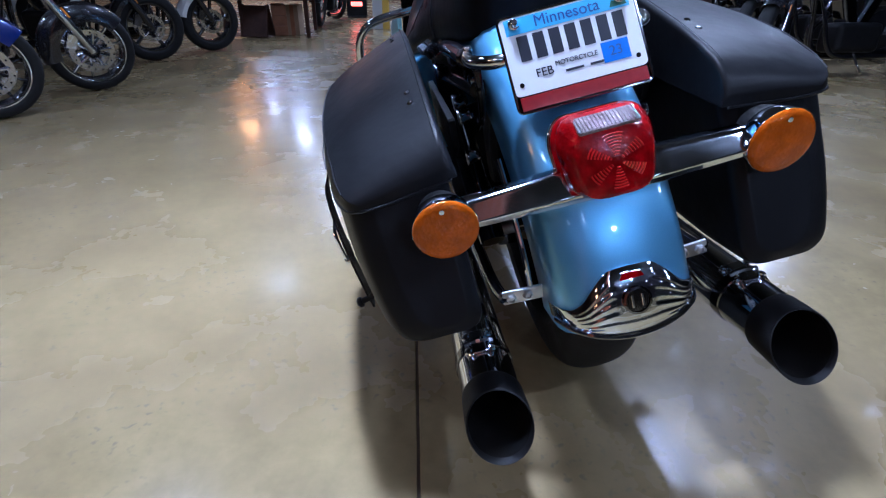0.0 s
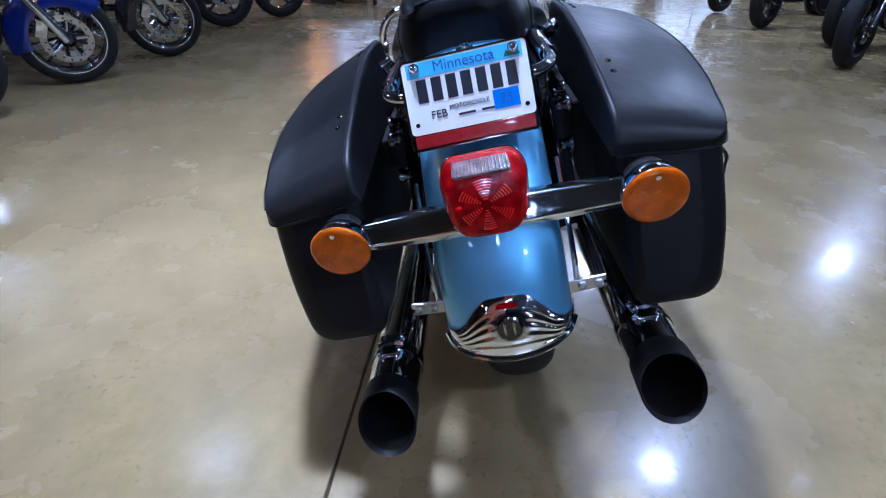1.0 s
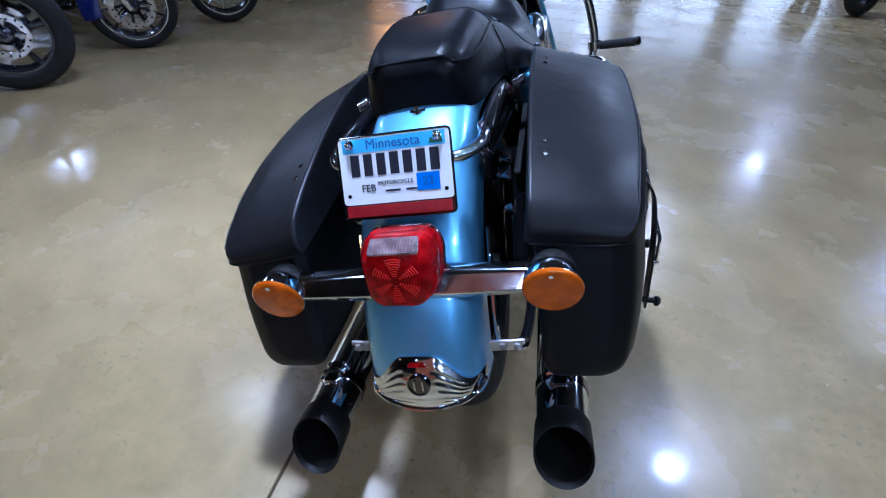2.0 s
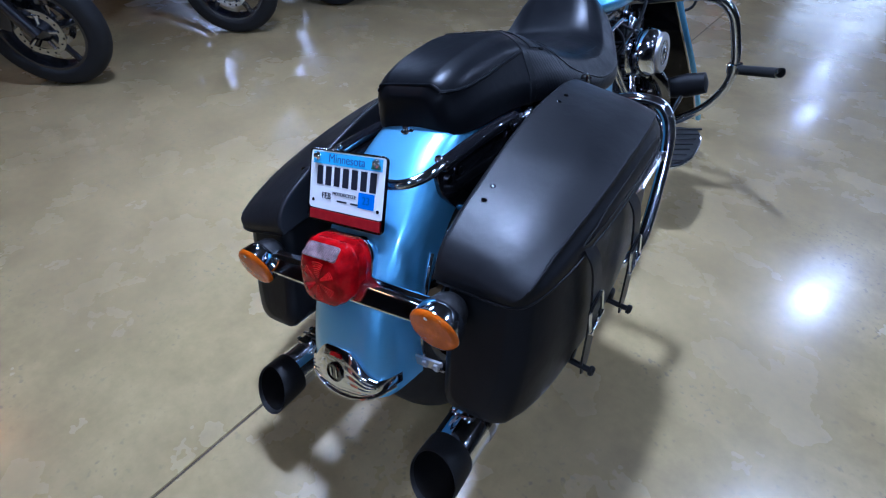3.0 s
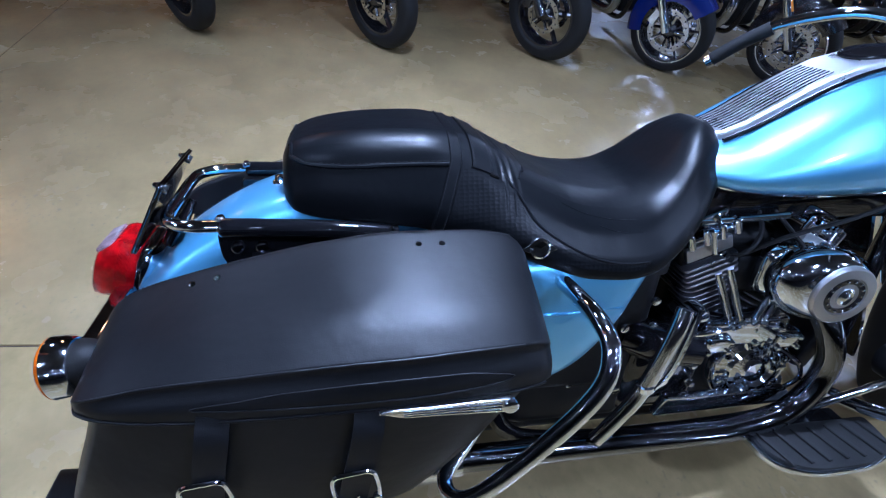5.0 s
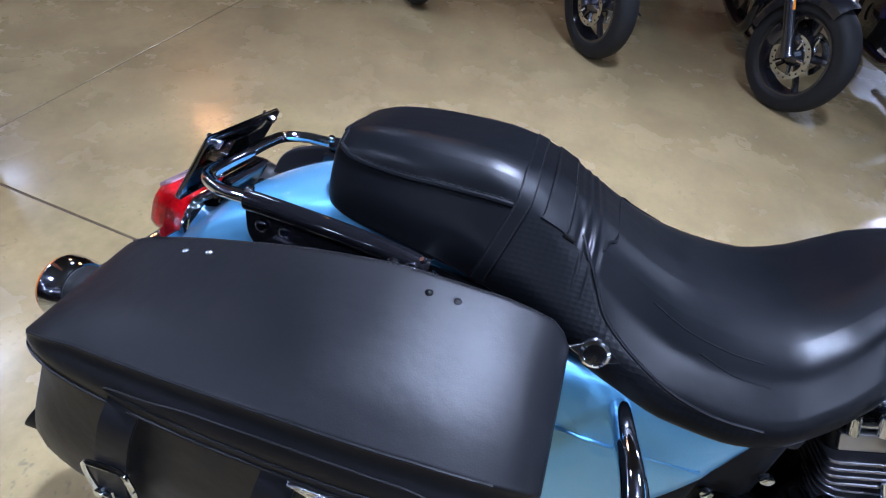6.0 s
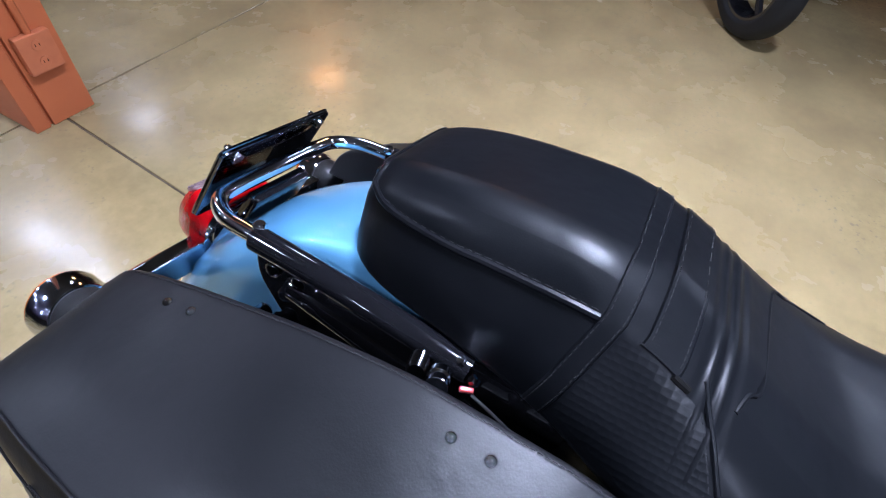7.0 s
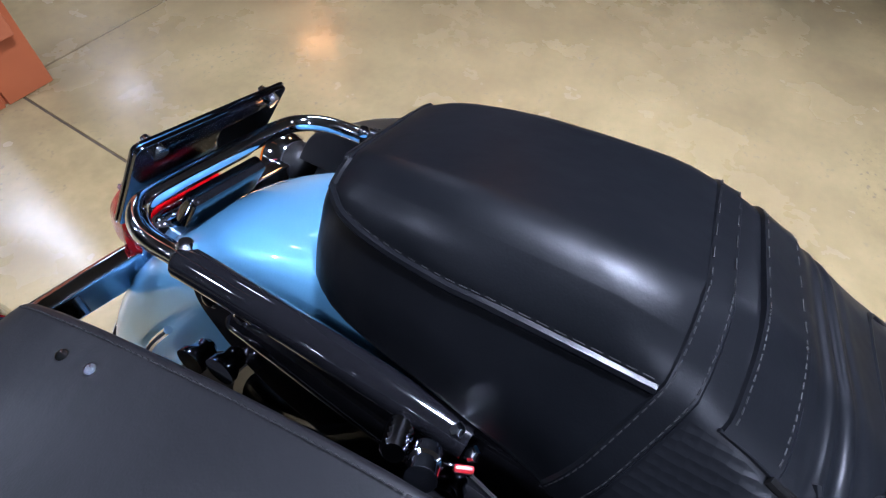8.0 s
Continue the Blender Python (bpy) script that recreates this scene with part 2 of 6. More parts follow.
def loft(rings, bm=None, cap=True, closed=True, loop=False):
    bm = bm or bmesh.new()
    vs = [[bm.verts.new(p) for p in r] for r in rings]
    n = len(vs[0])
    pairs = list(zip(vs, vs[1:])) + ([(vs[-1], vs[0])] if loop else [])
    for a, b in pairs:
        for i in range(n if closed else n - 1):
            j = (i + 1) % n
            bm.faces.new((a[i], a[j], b[j], b[i]))
    if cap and closed and not loop:
        bm.faces.new(vs[0][::-1])
        bm.faces.new(vs[-1])
    return bm


def smooth_path(pts, per=8, closed=False):
    pts = [Vector(p) for p in pts]
    n = len(pts)
    out = []
    for i in range(n if closed else n - 1):
        p0 = pts[(i - 1) % n] if closed or i else pts[0] * 2 - pts[1]
        p1, p2 = pts[i], pts[(i + 1) % n]
        p3 = pts[(i + 2) % n] if closed or i + 2 < n else pts[-1] * 2 - pts[-2]
        for k in range(per):
            t = k / per
            out.append(0.5 * (2 * p1 + (p2 - p0) * t + (2 * p0 - 5 * p1 + 4 * p2 - p3) * t * t + (3 * p1 - p0 - 3 * p2 + p3) * t ** 3))
    if not closed:
        out.append(pts[-1])
    return out


def tube(pts, r, n=14, per=8, closed=False, bm=None, smooth=True, squash=1.0):
    path = smooth_path(pts, per, closed) if smooth else [Vector(p) for p in pts]
    rings = []
    up = Vector((0.13, 0.21, 0.97)).normalized()
    radii = r if callable(r) else (lambda s: r)
    for i, p in enumerate(path):
        a = path[i - 1] if i or closed else p
        b = path[(i + 1) % len(path)] if i + 1 < len(path) or closed else p
        d = (b - a).normalized()
        u = (up - d * up.dot(d)).normalized()
        v = d.cross(u)
        up = u
        rad = radii(i / max(1, len(path) - 1))
        rings.append([p + rad * (math.cos(q) * u + squash * math.sin(q) * v) for q in (2 * math.pi * k / n for k in range(n))])
    return loft(rings, bm, cap=True, loop=closed)


def lathe(profile, m=None, n=32, bm=None, cap=True, sy=1.0):
    """Profile of (radius, height), turned about the local z axis."""
    m = m or Matrix()
    rings = [[m @ Vector((r * math.cos(q), sy * r * math.sin(q), h)) for q in (2 * math.pi * k / n for k in range(n))] for r, h in profile]
    return loft(rings, bm, cap=cap)


def ring(profile, m=None, n=40, bm=None):
    """A closed profile turned about z: a rim, tyre or bezel."""
    m = m or Matrix()
    rings = []
    for k in range(n):
        q = 2 * math.pi * k / n
        rings.append([m @ Vector((r * math.cos(q), r * math.sin(q), h)) for r, h in profile])
    return loft(rings, bm, loop=True)


def prism(outline, depth, m=None, bevel=0.0, seg=2, bm=None):
    """An outline in the local xy plane, from z = 0 up to depth."""
    bm2 = bmesh.new()
    m = m or Matrix()
    loft([[(x, y, 0) for x, y in outline], [(x, y, depth) for x, y in outline]], bm2)
    bmesh.ops.recalc_face_normals(bm2, faces=bm2.faces)
    if bevel:
        edges = [e for e in bm2.edges if len(e.link_faces) == 2 and e.calc_face_angle(0) > 0.6]
        bmesh.ops.bevel(bm2, geom=edges, offset=bevel, segments=seg, affect="EDGES", profile=0.5)
    bm2.transform(m)
    if bm is None:
        return bm2
    tmp = bpy.data.meshes.new("tmp")
    bm2.to_mesh(tmp)
    bm2.free()
    bm.from_mesh(tmp)
    bpy.data.meshes.remove(tmp)
    return bm


def round_poly(pts, radii, seg=5):
    """A 2D polygon with rounded corners; always seg + 1 points a corner."""
    out = []
    n = len(pts)
    for i in range(n):
        p, a, b = Vector(pts[i]), Vector(pts[i - 1]), Vector(pts[(i + 1) % n])
        r = radii[i]
        da, db = (a - p), (b - p)
        r = min(r, da.length * 0.49, db.length * 0.49)
        s, e = p + da.normalized() * r, p + db.normalized() * r
        for k in range(seg + 1):
            t = k / seg
            out.append(((1 - t) ** 2) * s + 2 * t * (1 - t) * p + t * t * e)
    return out


def table(rows, y):
    """Smooth interpolation (cubic, no overshoot) of a table of (y, values...)."""
    if y <= rows[0][0]:
        return rows[0][1:]
    last = len(rows) - 1
    for i in range(last):
        a, b = rows[i], rows[i + 1]
        if y <= b[0]:
            h = b[0] - a[0]
            t = (y - a[0]) / h
            out = []
            for k in range(1, len(a)):
                d = (b[k] - a[k]) / h
                dl = (a[k] - rows[i - 1][k]) / (a[0] - rows[i - 1][0]) if i else d
                dr = (rows[i + 2][k] - b[k]) / (rows[i + 2][0] - b[0]) if i + 2 <= last else d
                ml = 2 * dl * d / (dl + d) if dl * d > 0 else 0.0
                mr = 2 * dr * d / (dr + d) if dr * d > 0 else 0.0
                out.append((2 * t ** 3 - 3 * t * t + 1) * a[k] + (t ** 3 - 2 * t * t + t) * h * ml + (3 * t * t - 2 * t ** 3) * b[k] + (t ** 3 - t * t) * h * mr)
            return out
    return rows[-1][1:]


def letters(name, body, size, mat, parent, m, label="", depth=0.0004, squeeze=1.0):
    cu = bpy.data.curves.new(name, "FONT")
    cu.body, cu.size, cu.align_x, cu.align_y, cu.extrude = body, size, "CENTER", "CENTER", depth
    tmp = bpy.data.objects.new("tmp", cu)
    me = bpy.data.meshes.new_from_object(tmp)
    bpy.data.objects.remove(tmp)
    me.name = name
    me.materials.clear()
    me.materials.append(mat)
    ob = new(name, me)
    ob.parent = parent
    ob.matrix_basis = m @ Matrix.Diagonal((squeeze, 1, 1, 1))
    if label:
        ob["label"] = label
    return ob


def stitch_row(pts, parent, r=0.0005):
    """Short stitches at even steps along a line of points."""
    path = smooth_path(pts, 10)
    bm = bmesh.new()
    gone, start, sewing = 0.0, path[0], True
    for a, b in zip(path, path[1:]):
        gone += (b - a).length
        if gone > (0.0038 if sewing else 0.0020):
            if sewing:
                tube([start, start.lerp(b, 0.5), b], r, n=5, per=1, bm=bm)
            gone, start, sewing = 0.0, b, not sewing
    return part("stitching", bm, THREAD, parent)


def seam(path, parent, mat=None, r=0.0016, name="seam"):
    return part(name, tube(path, r, n=8, per=4), mat or SEAT_LEATHER, parent)


# ---- the hall ----
SKEW = 0.07
floor = thing("floor", "polished grey-brown concrete floor with saw-cut joints", "floor", kind="structure")
JX, JY = -0.295, -1.41
slab_x = [-24.0, JX, 24.0]
slab_y = [-20.0, JY, 26.0]
GAP = 0.0029


def skewed(x, y):
    return (x + SKEW * (y - JY), y)


for xa, xb in zip(slab_x, slab_x[1:]):
    for ya, yb in zip(slab_y, slab_y[1:]):
        c = [skewed(xa + GAP, ya + GAP), skewed(xb - GAP, ya + GAP), skewed(xb - GAP, yb - GAP), skewed(xa + GAP, yb - GAP)]
        part("slab", prism(c, 0.12, at(0, 0, -0.12), bevel=0.002, seg=1), CONCRETE, floor, firm=False)
part("joint_filler", box((60, 60, 0.05), at(0, 0, -0.0285), bevel=0), JOINT, floor, "dark dusty filler in the saw cuts")

for nm, size, loc, mt, lb in (
        ("wall_north", (34, 0.2, 3.6), (0, 16.1, 1.8), WALL, "dark red painted wall"),
        ("wall_south", (34, 0.2, 3.6), (0, -13.1, 1.8), WALL_DARK, "plain dark grey painted wall"),
        ("wall_west", (0.2, 29, 3.6), (-12.1, 1.5, 1.8), WALL, "dark red painted wall"),
        ("wall_east", (0.2, 29, 3.6), (14.1, 1.5, 1.8), WALL_DARK, "plain dark grey painted wall")):
    tagged(part(nm, box(size, at(*loc), bevel=0), mt), lb, "wall", kind="structure")
tagged(part("ceiling", box((34, 34, 0.2), at(0, 1.5, 3.72), bevel=0), CEILING), "dark painted ceiling", "ceiling", kind="structure")


def high_bay(glass, label):
    e = thing("ceiling_lamp", label, "lamp", group="ceiling lamps")
    part("housing", lathe([(0.05, 0.56), (0.06, 0.3), (0.12, 0.2), (0.2, 0.06), (0.21, 0.0), (0.19, 0.0), (0.18, 0.04)], n=28), WALL_GREY, e)
    part("diffuser", lathe([(0.13, 0.035), (0.125, 0.03)], n=28), glass, e)
    return e


lamp = high_bay(LAMP_GLASS, "round white ceiling lamp, lit")
dim_lamp = high_bay(DIM_GLASS, "round white ceiling lamp, dimmed")
DIM = (2, 4, 6, 7)
lamp_spots = [(-0.46, 0.6), (1.88, 1.97), (-1.92, 1.90), (1.97, 5.2), (-1.68, 5.4), (5.6, 5.45), (-2.36, -1.62), (-2.60, -5.33), (1.5, -1.65), (1.2, -5.3), (5.3, -1.7), (1.5, 13.2), (-2.16, 12.5), (-8.7, 5.3), (-1.16, 8.4), (4.5, 8.4), (1.45, 10.5), (-3.4, 15.5)]
for k, (lx, ly) in enumerate(lamp_spots):
    m = at(lx, ly, 3.06)
    fixture = (dim_lamp if k == 2 else copy_thing(dim_lamp, m)) if k in DIM else (lamp if k == 0 else copy_thing(lamp, m))
    fixture.matrix_basis = m
    li = bpy.data.lights.new("lamp_light", "AREA")
    li.shape, li.size, li.energy, li.color = "DISK", 0.22, LAMP_WATTS, LAMP_COLOUR
    li.spread = radians(160)
    if k == 0:
        li.energy = 3.2 * LAMP_WATTS
        li.spread = radians(92)
    elif k == 13:
        li.energy = 2.5 * LAMP_WATTS
    elif k in (9, 12, 17):
        li.energy = (4.5 if k == 9 else 4.0) * LAMP_WATTS
    elif k in (3, 5):
        li.energy = 2.7 * LAMP_WATTS
    elif k in (1, 14, 15):
        li.energy = (2.1 if k == 1 else 2.4) * LAMP_WATTS
    elif k in (8, 10):
        li.energy = (1.1 if k == 8 else 0.7) * LAMP_WATTS
    elif k in DIM:
        li.energy = (0.7 if k == 6 else 0.4) * LAMP_WATTS
        li.size = 0.34 if k == 6 else 0.5
    lo = new("lamp_light", li)
    lo.matrix_basis = at(lx, ly, 3.05)

# long fill tube over the rear aisle, added unseen to brighten lids and rear faces
fill_tube_lamp = thing("fill_tube_lamp", "long white fill tube hung under the ceiling, added out of view, lit", "lamp", at(-0.65, -3.9, 2.9, 0, 0, 90), group="ceiling lamps")
part("housing", box((1.5, 0.34, 0.06), at(0, 0, 0.05), bevel=0.01), WALL_GREY, fill_tube_lamp)
part("diffuser", box((1.42, 0.28, 0.02), at(0, 0, 0.012), bevel=0.006), DIM_GLASS, fill_tube_lamp)
for rx in (-0.6, 0.6):
    part("hanging_rod", tube([(rx, 0, 0.07), (rx, 0, 0.4), (rx, 0, 0.719)], 0.006, n=8, per=2), BLACK_MATT, fill_tube_lamp)
li = bpy.data.lights.new("fill_tube_light", "AREA")
li.shape, li.size, li.size_y, li.energy, li.color = "RECTANGLE", 1.4, 0.26, 12.0, LAMP_COLOUR
new("fill_tube_light", li).matrix_basis = at(-0.65, -3.9, 2.895, 0, 0, 90)
# second fill tube, added out of view for glare on the tank console
copy_thing(fill_tube_lamp, at(-7.0, 5.7, 2.9, 0, 0, 130))
li = li.copy()
li.energy = 90.0
new("fill_tube_light", li).matrix_basis = at(-7.0, 5.7, 2.895, 0, 0, 130)

# small track spots over aisles; those behind and right are added for chrome sparkle
for k, (tx, ty, turn) in enumerate([(2.4, -3.3, 0), (3.1, 2.3, 90), (4.6, 1.2, 90), (1.6, -7.2, 0), (-7.4, 10.9, 8), (-7.2, 13.8, -6)]):
    track = thing("sparkle_track", "black ceiling track with small lit spot heads, mostly added for sparkle", "lamp", at(tx, ty, 3.3, 0, 0, turn), group="track lights")
    part("rail", box((6.4, 0.035, 0.03), bevel=0.003), BLACK_MATT, track)
    for rx in (-2.6, 0, 2.6):
        part("hanging_rod", tube([(rx, 0, 0), (rx, 0, 0.15), (rx, 0, 0.318)], 0.006, n=8, per=2), BLACK_MATT, track)
    for j in range(8):
        hx = -2.8 + 0.8 * j
        head = part("spot_head", lathe([(0.02, 0.0), (0.02, -0.06), (0.045, -0.09), (0.05, -0.2), (0.044, -0.2), (0.042, -0.185)], at(hx, 0, -0.01), n=16), BLACK_MATT, track)
        part("bulb", lathe([(0.042, -0.188), (0.040, -0.192)], at(hx, 0, -0.01), n=16), SPOT_GLASS, head)

# warm pendant lamps over the aisles
warm = thing("warm_lamp", "round orange-tinted ceiling lamp, lit", "lamp", group="warm lamps")
part("shade", lathe([(0.03, 0.6), (0.03, 0.25), (0.16, 0.16), (0.34, 0.02), (0.33, 0.0), (0.30, 0.02)], n=28), TERRACOTTA, warm)
part("diffuser", lathe([(0.29, 0.03), (0.28, 0.025)], n=28), ORANGE_GLOW, warm)
for k, (lx, ly) in enumerate([(-3.75, -1.0), (-4.6, -4.0), (-3.6, 13.0)]):
    m = at(lx, ly, 2.98)
    (warm if k == 0 else copy_thing(warm, m)).matrix_basis = m
    li = bpy.data.lights.new("warm_light", "AREA")
    li.shape, li.size, li.energy, li.color = "DISK", 0.5, (10.0, 16.0, 45.0)[k], (1.0, 0.42, 0.13)
    new("warm_light", li).matrix_basis = at(lx, ly, 2.96)

# lit shop windows in the far wall
for k, wx in enumerate((1.4, 4.2, 7.0)):
    win = thing("window_%d" % (k + 1), "tall bright shop window in the far wall", "window", at(wx, 15.98, 2.2), kind="structure")
    part("pane", box((2.1, 0.01, 1.9), at(0, 0, 0), bevel=0), DAYLIGHT, win, "bright pane")
    for fx in (-1.08, 0, 1.08):
        part("window_frame", box((0.06, 0.05, 2.02), at(fx, -0.01, 0), bevel=0.004), BLACK_MATT, win)
    for fz in (-0.98, 0.98):
        part("window_frame", box((2.22, 0.05, 0.06), at(0, -0.012, fz), bevel=0.004), BLACK_MATT, win)

# steel column beside the joint
column = thing("steel_column", "terracotta painted steel column standing on the floor", "column", at(-0.39, -1.325, 0), kind="structure")
part("flange", box((0.146, 0.2, 3.6), at(0.073, -0.1, 1.8), bevel=0.004), TERRACOTTA, column)
part("web", box((0.02, 0.17, 3.6), at(0.15, -0.1, 1.8), bevel=0), TERRACOTTA, column)
part("flange", box((0.05, 0.2, 3.6), at(0.181, -0.1, 1.8), bevel=0.004), TERRACOTTA, column)
outlet = part("outlet_box", box((0.105, 0.03, 0.115), at(0.082, 0.014, 0.235), bevel=0.006), OUTLET, column, "terracotta painted socket box")
for dz in (-0.025, 0.025):
    part("socket", lathe([(0.016, 0), (0.016, 0.002), (0.013, 0.003)], at(0.082, 0.029, 0.235 + dz, -90, 0, 0), n=16), OUTLET, outlet)
    for dx in (-0.006, 0.006):
        # thin black strips paint the shade inside the socket openings
        part("slot", box((0.002, 0.001, 0.008), at(0.082 + dx, 0.0325, 0.237 + dz), bevel=0), BORE, outlet)
part("conduit", tube([(0.082, 0.012, 0.29), (0.082, 0.012, 1.6), (0.082, 0.012, 3.5)], 0.011, per=2), TERRACOTTA, column)

# ---- the motorcycle ----
LEAN = -14.0
bike = thing("motorcycle", "light blue touring motorcycle with black leather saddlebags leaning on its stand", "motorcycle", at(0.177, 0, 0.0, 0, LEAN, 0))
AX, AZ = 0.22, 0.318             # rear axle: y, height
FY, FZ, FR = 0.314, 0.230, 0.508  # rear fender: arc's centre and radius


def arc(r, deg, x=0.0):
    """A point on the rear fender: angle from straight forward, over the top to the back."""
    a = radians(deg)
    return Vector((x, FY + r * math.cos(a), FZ + r * math.sin(a)))


def wheel(parent, m, radius, width, rim_r, mat_rim, spokes=9):
    w = width / 2
    tyre = [(rim_r, -w * 0.72), (rim_r + 0.012, -w * 0.95)]
    for k in range(17):
        q = math.pi * (k / 16 - 0.5)
        tyre.append((rim_r + 0.03 + (radius - rim_r - 0.03) * abs(math.cos(q)) ** 0.55, w * math.copysign(abs(math.sin(q)) ** 0.85, q)))
    tyre += [(rim_r + 0.012, w * 0.95), (rim_r, w * 0.72)]
    part("tyre", ring(tyre, m, n=56), RUBBER, parent)
    part("rim", ring([(rim_r + 0.006, -w * 0.75), (rim_r + 0.004, w * 0.75), (rim_r - 0.012, w * 0.7), (rim_r - 0.02, 0), (rim_r - 0.012, -w * 0.7)], m, n=48), mat_rim, parent)
    part("hub", lathe([(0.03, -w), (0.05, -w * 0.6), (0.04, 0), (0.05, w * 0.6), (0.03, w)], m, n=20), mat_rim, parent)
    for k in range(spokes):
        q = 2 * math.pi * k / spokes
        a = m @ Vector((0.04 * math.cos(q), 0.04 * math.sin(q), 0))
        b = m @ Vector(((rim_r - 0.012) * math.cos(q + 0.12), (rim_r - 0.012) * math.sin(q + 0.12), 0))
        part("spoke", tube([a, (a + b) / 2, b], 0.009, n=8, per=2, squash=1.6), mat_rim, parent)


rear_wheel = part("rear_wheel", lathe([(0.018, -0.13), (0.018, 0.13)], at(0, AX, AZ, 0, 90, 0), n=16), STEEL, bike)
wheel(rear_wheel, at(0, AX, AZ, 0, 90, 0), 0.318, 0.145, 0.205, DARK_CHROME)


def fender_ring(deg, half, r, skirt):
    """One cross-section of a rounded mudguard, outside and then inside."""
    outer, inner = [], []
    prof = [(-1.0, -skirt), (-1.0, -0.07), (-0.985, -0.045), (-0.93, -0.026), (-0.8, -0.012), (-0.55, -0.004), (-0.28, -0.001), (0, 0)]
    prof = prof + [(-x, z) for x, z in prof[-2::-1]]
    for x, dz in prof:
        outer.append(arc(r + dz, deg, half * x))
        inner.append(arc(r + dz - 0.003, deg, (half - 0.003) * x))
    return outer + inner[::-1]


degs = [76 + i * (167.5 - 76) / 40 for i in range(41)]
fender = part("rear_fender", loft([fender_ring(d, 0.100, FR, 0.12) for d in degs]), BLUE, bike)


TIP_TOP = [(0.0, 157.7), (0.028, 157.9), (0.042, 158.9), (0.056, 160.5), (0.066, 161.8), (0.075, 162.6), (0.085, 163.0), (0.095, 162.9), (0.110, 162.3)]
FENDER_DROP = [(0.0, 0.0), (0.028, 0.001), (0.055, 0.004), (0.08, 0.012), (0.093, 0.025), (0.0985, 0.040), (0.104, 0.060)]


def tip_point(x, v, lift=0.0):
    """On the chrome tip: x across, v from its bell-shaped upper edge (0) to its lower rim (1)."""
    f = abs(x)
    d0 = table(TIP_TOP, f)[0]
    d1 = 168.7 - 3.4 * (f / 0.1) ** 2
    dome = 0.003 + 0.011 * math.sin(math.pi * min(1, v * 0.9 + 0.02)) ** 0.55 * (1 - min(1, f / 0.104) ** 5)
    side = max(0, min(1, (f - 0.022) / 0.01)) * max(0, min(1, (0.084 - f) / 0.02))
    side = max(side, max(0, min(1, (v - 0.70) / 0.05)) * max(0, min(1, (0.05 - f) / 0.02)))
    ripple = 0.0007 * math.sin(v * 2 * math.pi * 6.5) * side * (0.15 < v < 0.92)
    return arc(FR - table(FENDER_DROP, f)[0] + dome + ripple + lift, d0 + (d1 - d0) * v, x)


tip_rings = []
for i in range(57):
    x = -0.1025 + 0.205 * i / 56
    col = [tip_point(x, j / 44) for j in range(45)]
    tip_rings.append(col + [tip_point(x, 1.0, -0.006)] + [tip_point(x, 0.0, -0.006)])
tip = part("fender_tip", loft(tip_rings), CHROME, bike, "chrome ribbed fender tip", angle=50)
part("lower_rim", tube([tip_point(x, 1.0, 0.001) for x in [-0.1 + 0.0125 * i for i in range(17)]], 0.0042, n=8, per=2), CHROME, tip)
EMB = Matrix.Translation(tip_point(0, 0.47, 0.0005)) @ pose(0, 0, 0, 90 - 17, 0, 0)
part("emblem", lathe([(0.0195, -0.004), (0.0195, 0.003), (0.0165, 0.004), (0.016, 0.0018), (0.001, 0.0018)], EMB, n=28), DARK_CHROME, tip)
for dx in (-0.007, 0.007):
    part("emblem_bar", box((0.0035, 0.018, 0.002), EMB @ at(dx, 0, 0.003), bevel=0.0006, seg=1), CHROME, tip)
part("reflector", prism(round_poly([(-0.017, -0.0042), (0.017, -0.0042), (0.012, 0.0042), (-0.012, 0.0042)], [0.002] * 4, 3), 0.003, Matrix.Translation(tip_point(0, 0.13, -0.0008)) @ pose(0, 0, 0, 90 - 22, 0, 0), bevel=0.0008), RED_LENS, tip, "small red reflector")

# fender strip bolt at the seat tongue
part("seat_bolt", lathe([(0.012, 0), (0.012, 0.003), (0.008, 0.006), (0.008, 0.012), (0.004, 0.014)], at(0, 0.154, 0.709), n=20), CHROME, bike)
part("seat_tongue", box((0.03, 0.05, 0.004), at(0, 0.175, 0.7155, 15, 0, 0), bevel=0.0015), CHROME, bike)

# number plate on its bracket
PLATE = at(0, -0.026, 0.692, 62, 0, 0)
plate = part("number_plate", prism(round_poly([(-0.0889, -0.0508), (0.0889, -0.0508), (0.0889, 0.0508), (-0.0889, 0.0508)], [0.008] * 4, 4), 0.0016, PLATE), WHITE_PLATE, bike, "white and blue motorcycle number plate")
FACE = PLATE @ at(0, 0, 0.0018)
part("header_band", prism([(-0.082, 0.028), (0.082, 0.028), (0.082, 0.0485), (-0.082, 0.0485)], 0.0004, FACE), PLATE_BLUE, plate)
letters("state_name", "Minnesota", 0.021, INK_BLUE, plate, FACE @ at(0.0, 0.0385, 0.0006))
for i in range(7):
    part("serial_bar", box((0.0145, 0.033, 0.0008), FACE @ at(-0.0635 + i * 0.0212, 0.0085, 0.0002), bevel=0.0003, seg=1), INK, plate)
letters("month", "FEB", 0.0155, INK, plate, FACE @ at(-0.045, -0.027, 0.0004))
letters("vehicle_word", "MOTORCYCLE", 0.0086, INK, plate, FACE @ at(-0.001, -0.0205, 0.0004))
for x0, y0, w in ((-0.006, -0.0325, 0.024), (0.028, -0.0325, 0.026)):
    part("small_print_bar", box((w, 0.003, 0.0006), FACE @ at(x0, y0, 0.0002), bevel=0), INK, plate)
part("year_sticker", box((0.036, 0.026, 0.0006), FACE @ at(0.051, -0.0235, 0.0003), bevel=0), STICKER, plate)
